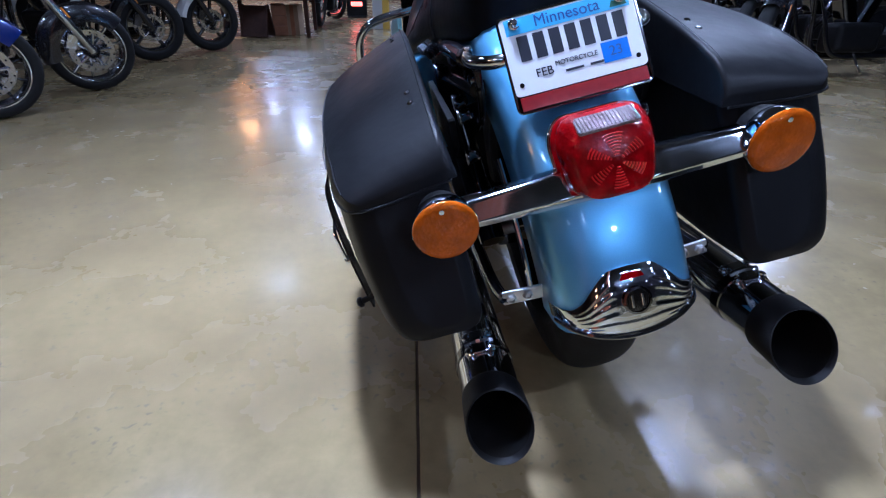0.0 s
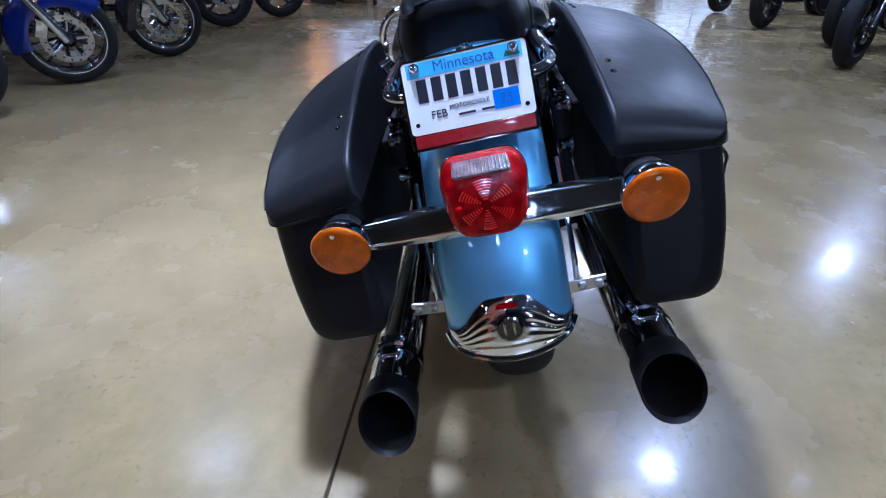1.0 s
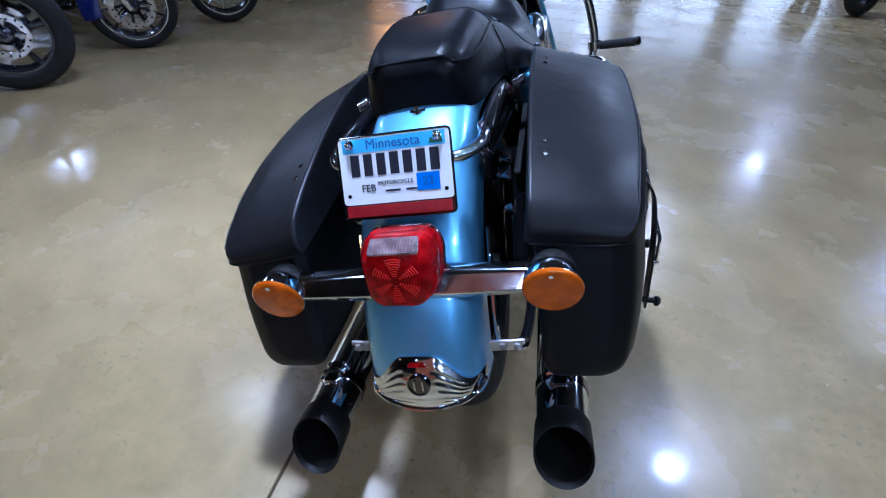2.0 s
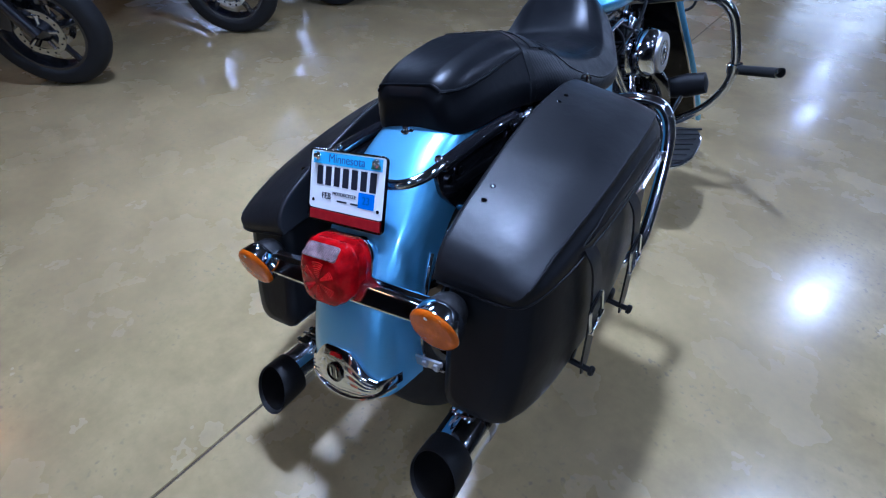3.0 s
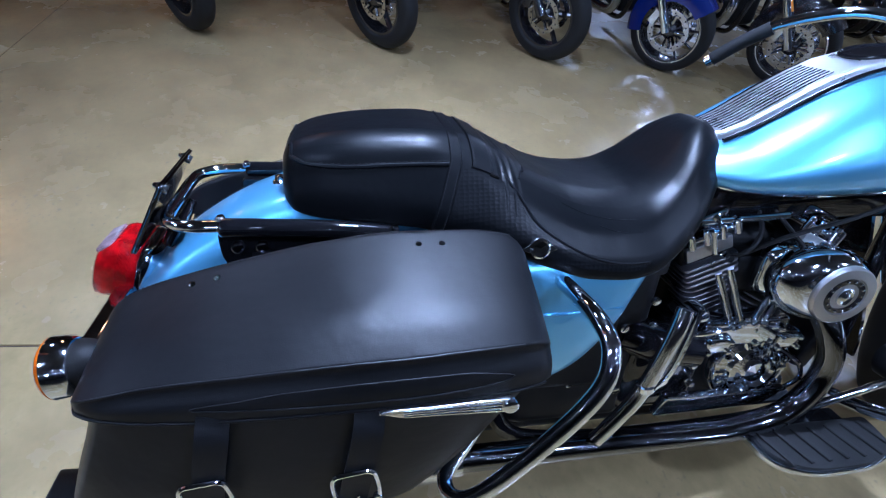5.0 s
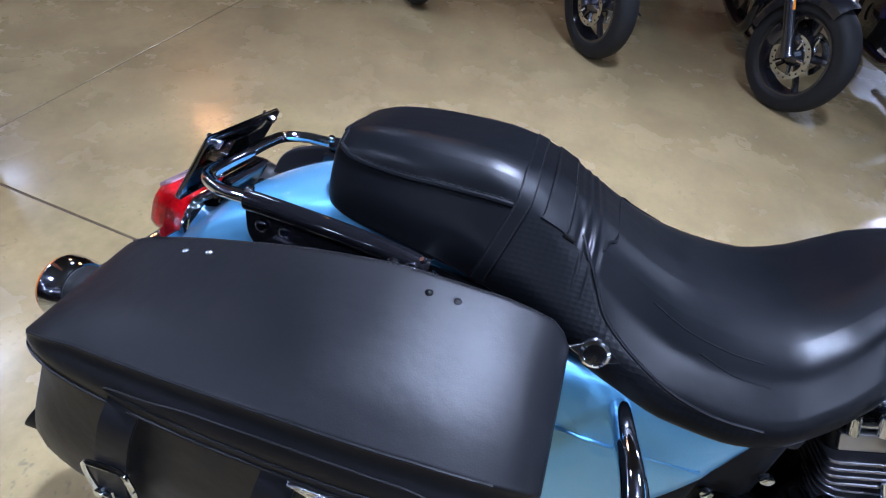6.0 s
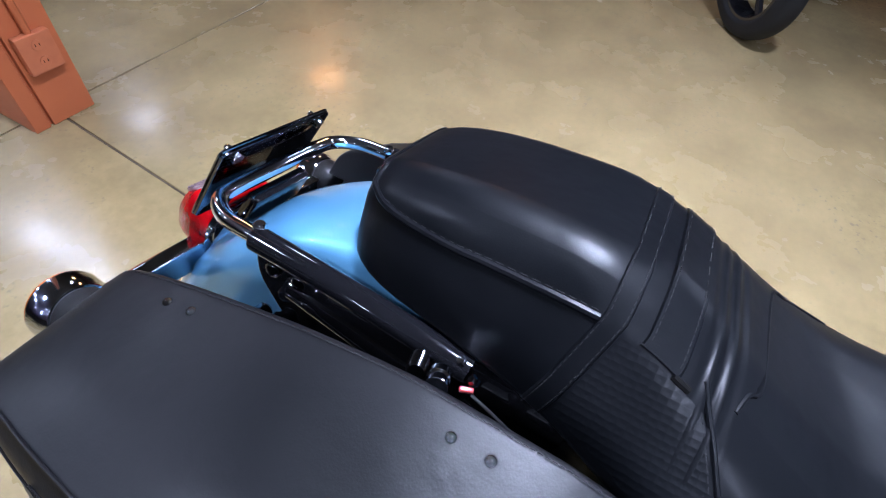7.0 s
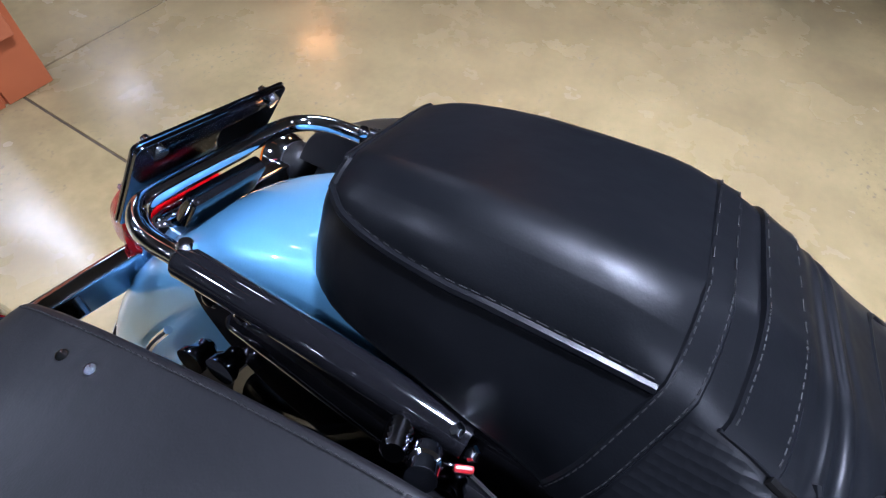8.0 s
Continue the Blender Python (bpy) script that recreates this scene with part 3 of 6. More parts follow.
letters("year", "23", 0.018, INK_BLUE, plate, FACE @ at(0.051, -0.0235, 0.0008))
part("tree_mark", prism([(0.056, 0.031), (0.079, 0.031), (0.077, 0.038), (0.072, 0.036), (0.069, 0.041), (0.064, 0.037), (0.06, 0.04)], 0.0005, FACE), TREE_GREEN, plate)
for sx, sy in ((-0.07, 0.041), (0.07, 0.041)):
    part("plate_bolt", lathe([(0.0075, -0.012), (0.0075, 0.003), (0.0055, 0.005), (0.004, 0.009), (0.0015, 0.0105)], FACE @ at(sx, sy, 0), n=14), CHROME, plate)
for sx in (-0.078, 0.078):
    # black disc on the face, painted shade in place of a hole
    part("plate_hole", lathe([(0.0032, 0), (0.0032, 0.0004)], FACE @ at(sx, -0.037, 0), n=12), BORE, plate)
bracket = part("plate_bracket", prism(round_poly([(-0.0905, -0.073), (0.0905, -0.073), (0.0905, 0.0525), (-0.0905, 0.0525)], [0.008] * 4, 3), 0.0042, PLATE @ at(0, 0, -0.0045), bevel=0.0008), DARK_CHROME, bike)
part("bracket_rim", tube([PLATE @ Vector((p.x, p.y, 0.0008)) for p in round_poly([(-0.0902, -0.0725), (0.0902, -0.0725), (0.0902, 0.0522), (-0.0902, 0.0522)], [0.008] * 4, 4)], 0.0019, n=8, per=1, closed=True, smooth=False), DARK_CHROME, bracket, "dark chrome rim round the plate")
part("plate_reflector", box((0.17, 0.018, 0.004), PLATE @ at(0, -0.0615, 0.001), bevel=0.001), REFLECTOR, bracket, "dark red reflector strip")
part("bracket_arm", box((0.10, 0.02, 0.05), at(0, -0.012, 0.640, -28, 0, 0), bevel=0.006), BLACK_GLOSS, bracket)

# tail lamp
TLM = at(0, -0.090, 0.566, 72, 0, 0)


def tail_ring(s, h, dy=0.0):
    return [TLM @ Vector((p.x, p.y + dy, h)) for p in round_poly([(-0.055 * s, -0.054 * s), (0.055 * s, -0.054 * s), (0.063 * s, 0.025 * s), (0.048 * s, 0.053 * s), (-0.048 * s, 0.053 * s), (-0.063 * s, 0.025 * s)],
                                                           [0.03, 0.03, 0.03, 0.02, 0.02, 0.03], 5)]


tail = part("tail_lamp", loft([tail_ring(s, h) for s, h in ((0.80, -0.045), (0.96, -0.03), (1.03, -0.022), (1.03, -0.012), (0.98, -0.010))]), CHROME, bike, "chrome tail lamp base")
lens_rows = [(0.985, -0.012, 0)] + [(1.0 - 0.02 * (k / 20) ** 2 + 0.008 * (k % 2), 0.0 + 0.0009 * k, 0.0) for k in range(21)]
lens_rows += [(0.985 - 0.055 * (k / 10) ** 1.6 + 0.006 * (k % 2), 0.0185 + 0.00175 * k, -0.006 * (k / 10) ** 2) for k in range(11)]
part("lens", loft([tail_ring(s, h, d) for s, h, d in lens_rows + [(0.84, 0.048, -0.012), (0.72, 0.053, -0.014), (0.4, 0.055, -0.014), (0.1, 0.056, -0.014)]]), RED_LENS, tail, "ribbed red plastic lens")
WIN = TLM @ at(0, 0.0345, 0.0395) @ pose(0, 0, 0, -48, 0, 0)
part("clear_window", prism(round_poly([(-0.040, -0.016), (0.040, -0.016), (0.038, 0.013), (-0.038, 0.013)], [0.006] * 4, 3), 0.006, WIN, bevel=0.002), CLEAR_LENS, tail, "clear upper lens window")
for k in range(16):
    x = -0.0355 + k * 0.00473
    part("flute", tube([WIN @ Vector((x, -0.014, 0.0062)), WIN @ Vector((x, 0, 0.0064)), WIN @ Vector((x, 0.011, 0.0062))], 0.0012, n=5, per=2), CLEAR_LENS, tail)
# prism ribs in the brighter red, painting the lens's reflected star
for mid, half in ((-90, 15), (-148, 13), (-32, 13), (150, 12), (30, 12), (90, 20)):
    for k in range(8):
        rr = 0.008 + 0.0036 * k
        arc_pts = []
        for q in range(7):
            a = radians(mid + half * (q / 3 - 1))
            arc_pts.append(TLM @ Vector((rr * 1.1 * math.cos(a), -0.014 + rr * math.sin(a), 0.0561 - 5.2 * max(0.0, rr - 0.012) ** 2)))
        part("prism_rib", tube(arc_pts, 0.0012, n=5, per=1), RED_FACET_LIT, tail)

# turn signals on their chrome bar
bar = part("signal_bar", loft([[Vector((x, -0.104 + q.x, 0.534 + q.y * h)) for q in round_poly([(-0.024, -0.009), (-0.018, -0.023), (0.02, -0.023), (0.02, 0.020), (-0.004, 0.021)], [0.003, 0.004, 0.006, 0.006, 0.007], 4)]
                               for x, h in ((-0.192, 0.72), (-0.188, 0.8), (-0.15, 0.86), (-0.07, 1.0), (0, 1.02), (0.07, 1.0), (0.15, 0.86), (0.188, 0.8), (0.192, 0.72))]), CHROME, bike, "polished chrome signal bar")
for sx in (-1, 1):
    sig = part("turn_signal", lathe([(0.028, -0.027), (0.037, -0.024), (0.0420, -0.016), (0.0432, -0.004), (0.0442, 0.002), (0.0440, 0.0045), (0.041, 0.005)], at(sx * 0.222, -0.124, 0.529, 97, 0, 0), n=36), CHROME, bike, "chrome turn signal housing")
    prof = [(0.0425, 0.003), (0.0437, 0.0045), (0.0438, 0.0065), (0.0428, 0.010), (0.0400, 0.0145), (0.036, 0.0165), (0.0335, 0.0165), (0.0325, 0.0169), (0.0295, 0.0172), (0.0285, 0.0176), (0.0255, 0.0179), (0.0245, 0.0183), (0.0215, 0.0186), (0.0205, 0.0190), (0.0175, 0.0193), (0.0165, 0.0197), (0.0135, 0.0200), (0.0125, 0.0204), (0.0095, 0.0206), (0.0085, 0.0210), (0.0055, 0.0212), (0.0045, 0.0219), (0.001, 0.0220)]
    prof = [(r, 0.003 + (h - 0.003) * 0.72) for r, h in prof]
    part("amber_lens", lathe(prof, at(sx * 0.222, -0.124, 0.529, 97, 0, 0), n=36), AMBER_LENS, sig, "amber ringed lens")
    part("lens_screw", lathe([(0.0035, 0.008), (0.0035, 0.0134), (0.002, 0.0140)], at(sx * 0.222, -0.124, 0.529, 97, 0, 0) @ at(0, 0.033, 0), n=10), CHROME, sig)
    part("boot", lathe([(0.010, -0.060), (0.021, -0.057), (0.030, -0.047), (0.0345, -0.033), (0.0345, -0.021)], at(sx * 0.222, -0.124, 0.529, 97, 0, 0), n=32), CAP_BLACK, sig, "black rubber boot behind the lamp")
    part("stem", tube([(sx * 0.185, -0.102, 0.533), (sx * 0.205, -0.098, 0.532), (sx * 0.222, -0.095, 0.53)], 0.014, per=3), CHROME, sig)

# grab rail round the fender and its black side tubes
rail = part("grab_rail", tube([(0.128, 0.12, 0.690), (0.127, 0.08, 0.690), (0.123, 0.035, 0.689), (0.10, 0.004, 0.688), (0.06, -0.002, 0.688), (0, -0.002, 0.688), (-0.06, -0.002, 0.688), (-0.10, 0.004, 0.688),
                               (-0.123, 0.035, 0.689), (-0.127, 0.08, 0.690), (-0.128, 0.12, 0.690)], 0.0095, per=6), CHROME, bike, "chrome tubular grab rail")
for sx in (-1, 1):
    part("side_tube", tube([(sx * 0.128, 0.078, 0.688), (sx * 0.128, 0.1, 0.688), (sx * 0.129, 0.18, 0.686), (sx * 0.130, 0.26, 0.681), (sx * 0.130, 0.338, 0.672)],
                           lambda s: 0.0142 if s > 0.08 else 0.0142 * (0.6 + 0.4 * math.sin(math.pi / 2 * s / 0.08)), per=8), BLACK_GLOSS, rail, "black gloss side tube")
    part("clamp_bolt", lathe([(0.008, 0), (0.008, 0.004), (0.005, 0.008)], at(sx * 0.122, 0.082, 0.697), n=14), CHROME, rail)
    for yy, zz in ((0.332, 0.680), (0.347, 0.664)):
        part("end_bolt", lathe([(0.006, 0), (0.006, 0.007), (0.0035, 0.010)], at(sx * 0.132, yy, zz, 25, sx * 35, 0), n=6), CHROME, rail)
    part("strut", prism(round_poly([(0.072, 0.676), (0.44, 0.662), (0.44, 0.53), (0.24, 0.52), (0.12, 0.575), (0.075, 0.63)], [0.01, 0.006, 0.006, 0.03, 0.03, 0.015], 4), 0.012, Matrix(((0, 0, 1, sx * 0.114 - 0.006), (1, 0, 0, 0), (0, 1, 0, 0), (0, 0, 0, 1))), bevel=0.003), BLACK_GLOSS, rail)
    for yy in (0.1, 0.135, 0.30):
        part("strut_bolt", lathe([(0.009, 0), (0.009, 0.005), (0.005, 0.008)], at(sx * 0.120, yy, 0.652, 0, sx * 90, 0), n=12), DARK_CHROME, rail)

# fender side brackets, stays and the hidden frame
for sx in (-1, 1):
    br = part("bag_bracket", box((0.066, 0.006, 0.024), at(sx * 0.130, -0.072, 0.355, 0, sx * -3, 0), bevel=0.002), STEEL, bike, "steel saddlebag bracket")
    for dx in (-0.014, 0.012):
        part("bracket_bolt", lathe([(0.008, 0), (0.008, 0.005), (0.005, 0.007), (0.004, 0.004)], at(sx * (0.138 + dx), -0.075, 0.356, 90, 0, 0), n=6), STEEL, br)
    part("stay", tube([(sx * 0.1165, 0.018, 0.545), (sx * 0.1165, -0.004, 0.515), (sx * 0.1165, -0.02, 0.49), (sx * 0.1165, -0.058, 0.42), (sx * 0.1165, -0.068, 0.36)], 0.0045, n=8, per=5), CHROME, bike)
    part("bag_support", tube([(sx * 0.155, -0.072, 0.36), (sx * 0.16, -0.05, 0.345), (sx * 0.165, 0.05, 0.33), (sx * 0.165, 0.3, 0.33)], 0.010, n=10, per=5), BLACK_GLOSS, bike)
    part("bag_hanger", prism(round_poly([(0.10, 0.60), (0.43, 0.60), (0.43, 0.50), (0.20, 0.50), (0.13, 0.54)], [0.006] * 5, 3), 0.012, Matrix(((0, 0, 1, sx * 0.166 - 0.006), (1, 0, 0, 0), (0, 1, 0, 0), (0, 0, 0, 1))), bevel=0.003), BLACK_MATT, bike)
    for yy, zz in ((0.10, 0.60), (0.135, 0.615), (0.34, 0.63), (0.39, 0.625), (0.10, 0.53)):
        part("grommet", lathe([(0.014, 0), (0.014, 0.006), (0.01, 0.012), (0.01, 0.02), (0.006, 0.024)], at(sx * 0.155, yy, zz, 0, sx * -90, 0), n=16), DARK_CHROME, bike)
    spring = [(0.0075 + 0.0025 * (q % 2), -0.014 + 0.0028 * q) for q in range(11)]
    part("coil_sleeve", lathe(spring, at(sx * 0.156, 0.298, 0.676, 0, 70, 15), n=16), DARK_CHROME, bike)
    part("cable_end", lathe([(0.0085, -0.013), (0.0105, -0.012), (0.0105, -0.003), (0.0085, -0.001), (0.0085, 0.001), (0.0105, 0.003), (0.0105, 0.012), (0.0085, 0.013)], at(sx * 0.166, 0.322, 0.683, 0, 70, 15), n=18), CHROME, bike, "double chrome cable sleeve")
    part("red_connector", box((0.006, 0.014, 0.008), at(sx * 0.146, 0.344, 0.665, 0, 20, 25), bevel=0.002), REFLECTOR, bike, "small red wire connector")
    part("wire", tube([(sx * 0.146, 0.35, 0.663), (sx * 0.15, 0.372, 0.660), (sx * 0.148, 0.40, 0.645), (sx * 0.14, 0.43, 0.62)], 0.0016, n=6, per=5), RUBBER, bike)
    part("belt_guard", box((0.075, 0.36, 0.014), at(sx * 0.142, 0.30, 0.405, 6, 0, 0), bevel=0.004), BLACK_MATT, bike)
    part("shock_absorber", tube([(sx * 0.14, 0.10, 0.36), (sx * 0.14, 0.2, 0.46), (sx * 0.14, 0.28, 0.56)], 0.024, per=3), BLACK_GLOSS, bike)
part("frame_rear", tube([(-0.13, 0.45, 0.60), (-0.125, 0.3, 0.62), (-0.11, 0.12, 0.63)], 0.016, per=4), BLACK_GLOSS, bike)
part("frame_rear", tube([(0.13, 0.45, 0.60), (0.125, 0.3, 0.62), (0.11, 0.12, 0.63)], 0.016, per=4), BLACK_GLOSS, bike)
part("under_seat_tray", box((0.24, 0.54, 0.07), at(0, 0.58, 0.60), bevel=0.01), BLACK_MATT, bike)
part("battery_box", box((0.30, 0.26, 0.26), at(0, 0.63, 0.46), bevel=0.02), BLACK_MATT, bike)
part("swing_arm", box((0.24, 0.42, 0.05), at(0, 0.42, 0.30), bevel=0.012), BLACK_GLOSS, bike)

# mufflers
for sx in (-1, 1):
    tipc = Vector((sx * 0.219, -0.222, 0.255))
    fwd = (Vector((sx * 0.205, 0.45, 0.232)) - tipc).normalized()
    M = Matrix.Translation(tipc) @ fwd.to_track_quat("Z", "Y").to_matrix().to_4x4()

    def slash(bm):
        """Cuts the outlet at a slant, the lower lip longer."""
        for v in bm.verts:
            d = v.co - tipc
            h = d.dot(fwd)
            v.co += fwd * (0.53 * d.z * max(0.0, 1 - max(0.0, h) / 0.085))
        return bm

    muf = part("muffler", ring([(0.0418, 0.058), (0.0448, 0.0585), (0.0448, 0.42), (0.042, 0.55), (0.036, 0.64), (0.030, 0.68), (0.024, 0.68), (0.0418, 0.30)], M, n=36), CHROME, bike, "chrome slip-on muffler")
    part("end_cap", slash(ring([(0.0445, 0.062), (0.0465, 0.058), (0.0472, 0.04), (0.0482, 0.006), (0.0478, 0.001), (0.0466, 0.0), (0.0446, 0.004), (0.0420, 0.062)], M, n=40)), CAP_BLACK, muf, "matt black flared end cap")
    part("bore", slash(ring([(0.0410, 0.20), (0.0414, 0.056), (0.0440, 0.010), (0.0436, 0.007), (0.0430, 0.010), (0.0400, 0.056), (0.0395, 0.20)], M, n=32)), BORE, muf)
    part("baffle", lathe([(0.040, 0.20), (0.02, 0.199)], M, n=32), BORE, muf)
    part("clamp", ring([(0.0446, 0.125), (0.0468, 0.127), (0.0468, 0.145), (0.0446, 0.147)], M, n=36), DARK_CHROME, muf)
    part("clamp_bolt", tube([tipc + fwd * 0.136 + Vector((-0.022, 0, 0.046)), tipc + fwd * 0.136 + Vector((0, 0, 0.051)), tipc + fwd * 0.136 + Vector((0.022, 0, 0.046))], 0.006, n=8, per=2), CHROME, muf)
    for along in (0.118, 0.154):
        for side in (-1, 1):
            foot = tipc + fwd * along + Vector((side * 0.017, 0, 0.0455))
            part("clamp_ear", lathe([(0.0085, -0.004), (0.0085, 0.0015), (0.006, 0.003), (0.006, 0.006), (0.003, 0.0075)], Matrix.Translation(foot) @ pose(0, 0, 0, 0, side * 22, 0), n=12), CHROME, muf)
    part("clamp_saddle", box((0.026, 0.052, 0.007), Matrix.Translation(tipc + fwd * 0.136 + Vector((0, 0, 0.0478))), bevel=0.003), CHROME, muf)
    part("header_pipe", tube([tipc + fwd * 0.66, tipc + fwd * 0.8, (sx * 0.2, 0.75, 0.225), (sx * 0.2, 0.95, 0.222), (sx * 0.2, 1.06, 0.225), (sx * 0.2, 1.17, 0.262), (sx * 0.195, 1.225, 0.36), (sx * 0.185, 1.2, 0.46), (sx * 0.12, 1.17, 0.53)], 0.025, per=7), DARK_CHROME, muf)
heat = part("heat_shield", tube([(0.196, 0.842, 0.545), (0.208, 0.828, 0.50), (0.211, 0.812, 0.43), (0.211, 0.792, 0.36), (0.211, 0.762, 0.305), (0.21, 0.728, 0.25)], 0.0135, per=7, squash=1.2), CHROME, bike, "chrome rear exhaust heat shield")
part("shield_clamp", ring([(0.0140, -0.007), (0.0175, -0.006), (0.0175, 0.006), (0.0140, 0.007)], at(0.211, 0.80, 0.385, 12, 0, 0), n=24), CHROME, heat)
part("brake_line", tube([(0.20, 0.872, 0.545), (0.208, 0.858, 0.47), (0.206, 0.846, 0.40), (0.18, 0.835, 0.33)], 0.005, n=8, per=6), CHROME, heat)

# ---- saddlebags ----
LID = [  # y, inner top, crease height, lip height, outer x
    (-0.064, 0.579, 0.560, 0.551, 0.320), (-0.062, 0.588, 0.565, 0.551, 0.330), (-0.054, 0.604, 0.572, 0.551, 0.341), (-0.035, 0.622, 0.580, 0.551, 0.351), (-0.01, 0.635, 0.588, 0.552, 0.360), (0.05, 0.655, 0.603, 0.554, 0.371), (0.12, 0.674, 0.614, 0.558, 0.379),
    (0.22, 0.697, 0.626, 0.563, 0.386), (0.34, 0.712, 0.633, 0.567, 0.388), (0.43, 0.712, 0.637, 0.569, 0.385), (0.49, 0.704, 0.634, 0.570, 0.377), (0.52, 0.690, 0.624, 0.570, 0.366)]


def lid_ring(y, shrink=0.0):
    """Section of a lid: flat sloping top, a sharp stitched ridge, a hollow flank and an overhanging lip."""
    zi, zc, zl, xo = table(LID, y)
    s = shrink
    h = zc - zl
    r = max(0.12, min(1.0, (y + 0.064) / 0.075))
    pts = [(0.181 + s * 0.4, zl + 0.016), (0.190 + s, zi - s), (xo - 0.055 - s, zc + (zi - zc) * 0.27 + 0.004 - s), (xo - 0.012 * r - s, zc - s), (xo - 0.0125 * r - s, zc - 0.16 * h - s * 0.6), (xo - 0.001 - s * 0.6, zl + 0.45 * h), (xo - 0.0015 - s * 0.25, zl + 0.003), (xo - 0.004 - s * 0.25, zl)]
    return [Vector((p.x, y, p.y)) for p in round_poly(pts, [0.003, 0.010, 0.045, 0.0035, 0.005, 0.018, 0.002, 0.001], 6)]


BODY = [(-0.042, 0.331), (-0.03, 0.344), (0.0, 0.360), (0.1, 0.377), (0.3, 0.386), (0.42, 0.382), (0.49, 0.368), (0.512, 0.35)]


def body_ring(y, shrink=0.0, drop=0.0):
    (xo,) = table(BODY, y)
    s = shrink
    k = 0.42 + 0.30 * max(0, min(1, (y + 0.042) / 0.55))
    zb = 0.338 - drop + 0.012 * max(0, (0.1 - y) / 0.16)
    pts = [(0.192 + s, zb + s), (xo - 0.030 - s, zb + s), (xo - 0.008 - s, zb + 0.10), (xo - 0.004 - s, 0.575), (0.194 + s, 0.585)]
    out = []
    for p in round_poly(pts, [0.03, 0.035, 0.06, 0.005, 0.005], 6):
        out.append(Vector((p.x, y + k * min(0, p.y - 0.56), p.y)))
    return out


def saddlebag(sx):
    shift = Matrix.Translation((-0.006, 0, 0.003)) if sx < 0 else Matrix()
    mirror = shift @ Matrix.Diagonal((sx, 1, 1, 1))

    def mir(bm):
        bm.transform(mirror)
        return bm

    ys = [-0.042, -0.040, -0.036, -0.029] + [-0.02 + i * 0.033 for i in range(16)] + [0.492, 0.503, 0.509, 0.512]
    sh = lambda y, a, b: 0.022 * (max(0, (a + 0.02 - y) / 0.02) ** 2 + max(0, (y - (b - 0.02)) / 0.02) ** 2)
    bag = part("saddlebag", mir(loft([body_ring(y, sh(y, -0.042, 0.512), 0.014 if sx > 0 else 0.0) for y in ys])), LEATHER, bike, "black leather-covered hard saddlebag")
    yl = [-0.064, -0.063, -0.061, -0.057, -0.051, -0.043, -0.033] + [-0.02 + i * 0.033 for i in range(16)] + [0.496, 0.51, 0.517, 0.52]
    lid = part("lid", mir(loft([lid_ring(y, 0.5 * sh(y, -0.09, 0.52)) for y in yl])), LEATHER, bag, "domed black leather lid")

    def on_lid(x, y, dz=0.0):
        zi, zc, zl, xo = table(LID, y)
        t = (x - 0.19) / (xo - 0.022 - 0.19)
        return Vector((sx * x, y, zi + (zc - zi) * t + dz))

    for y in (0.058, 0.09, 0.358, 0.391):
        part("rivet", lathe([(0.0056, -0.002), (0.0054, 0.0016), (0.0038, 0.0034), (0.001, 0.004)], shift @ Matrix.Translation(on_lid(0.218, y)) @ pose(0, 0, 0, 0, sx * 22, 0), n=14), DARK_CHROME, lid, "small domed rivet")
    stitches = bmesh.new()
    for k in range(92):
        y = -0.035 + 0.0058 * k
        za, zb = table(LID, y)[0], table(LID, y + 0.0038)[0]
        tube([(0.1985, y, za - 0.0012), (0.1985, y + 0.0019, (za + zb) / 2 - 0.0004), (0.1985, y + 0.0038, zb - 0.0012)], 0.0007, n=5, per=2, bm=stitches)
    part("stitching", mir(stitches), THREAD, lid, "dark grey stitched seam")
    lip = [(table(LID, y)[3] - 0.0014, y, table(LID, y)[2] + 0.0015) for y in [0.51 - i * 0.03 for i in range(19)] + [-0.05, -0.06]]
    lip += [(0.310, -0.0655, 0.5525), (0.28, -0.0655, 0.554), (0.24, -0.0655, 0.559), (0.19, -0.0655, 0.565)]
    part("lip_welt", mir(tube(lip, 0.0022, n=8, per=3)), LEATHER, lid, "rolled leather edge")
    ridge = [(table(LID, y)[3] - 0.0118 * max(0.12, min(1.0, (y + 0.064) / 0.075)), y, table(LID, y)[1] - 0.0006) for y in [-0.045 + i * 0.0345 for i in range(16)]]
    part("ridge_welt", mir(tube(ridge, 0.0016, n=8, per=3)), LEATHER, lid, "raised seam along the ridge")
    flank = []
    for q in range(25):
        a = 2 * math.pi * q / 24
        yy, hh = 0.27 + 0.19 * math.cos(a), 0.42 + (0.20 + 0.04 * math.cos(a)) * math.sin(a)
        _, zc, zl, xo = table(LID, yy)
        flank.append((xo + 0.0002 + (-0.0008 if hh < 0.4 else -0.001 if hh < 0.55 else -0.0045), yy, zl + hh * (zc - zl)))
    part("oval_seam", mir(tube(flank[:-1], 0.0010, n=6, per=2, closed=True)), LEATHER, lid)
    # chrome trim bar
    trim = part("side_trim", mir(prism(round_poly([(0.290, 0.562), (0.318, 0.553), (0.462, 0.546), (0.469, 0.559), (0.456, 0.569), (0.305, 0.566)], [0.003, 0.004, 0.006, 0.008, 0.004, 0.003], 3), 0.012,
                               Matrix(((0, 0, 1, 0.379), (1, 0, 0, 0), (0, 1, 0, 0), (0, 0, 0, 1))), bevel=0.002)), SATIN, bag, "ribbed chrome side trim")
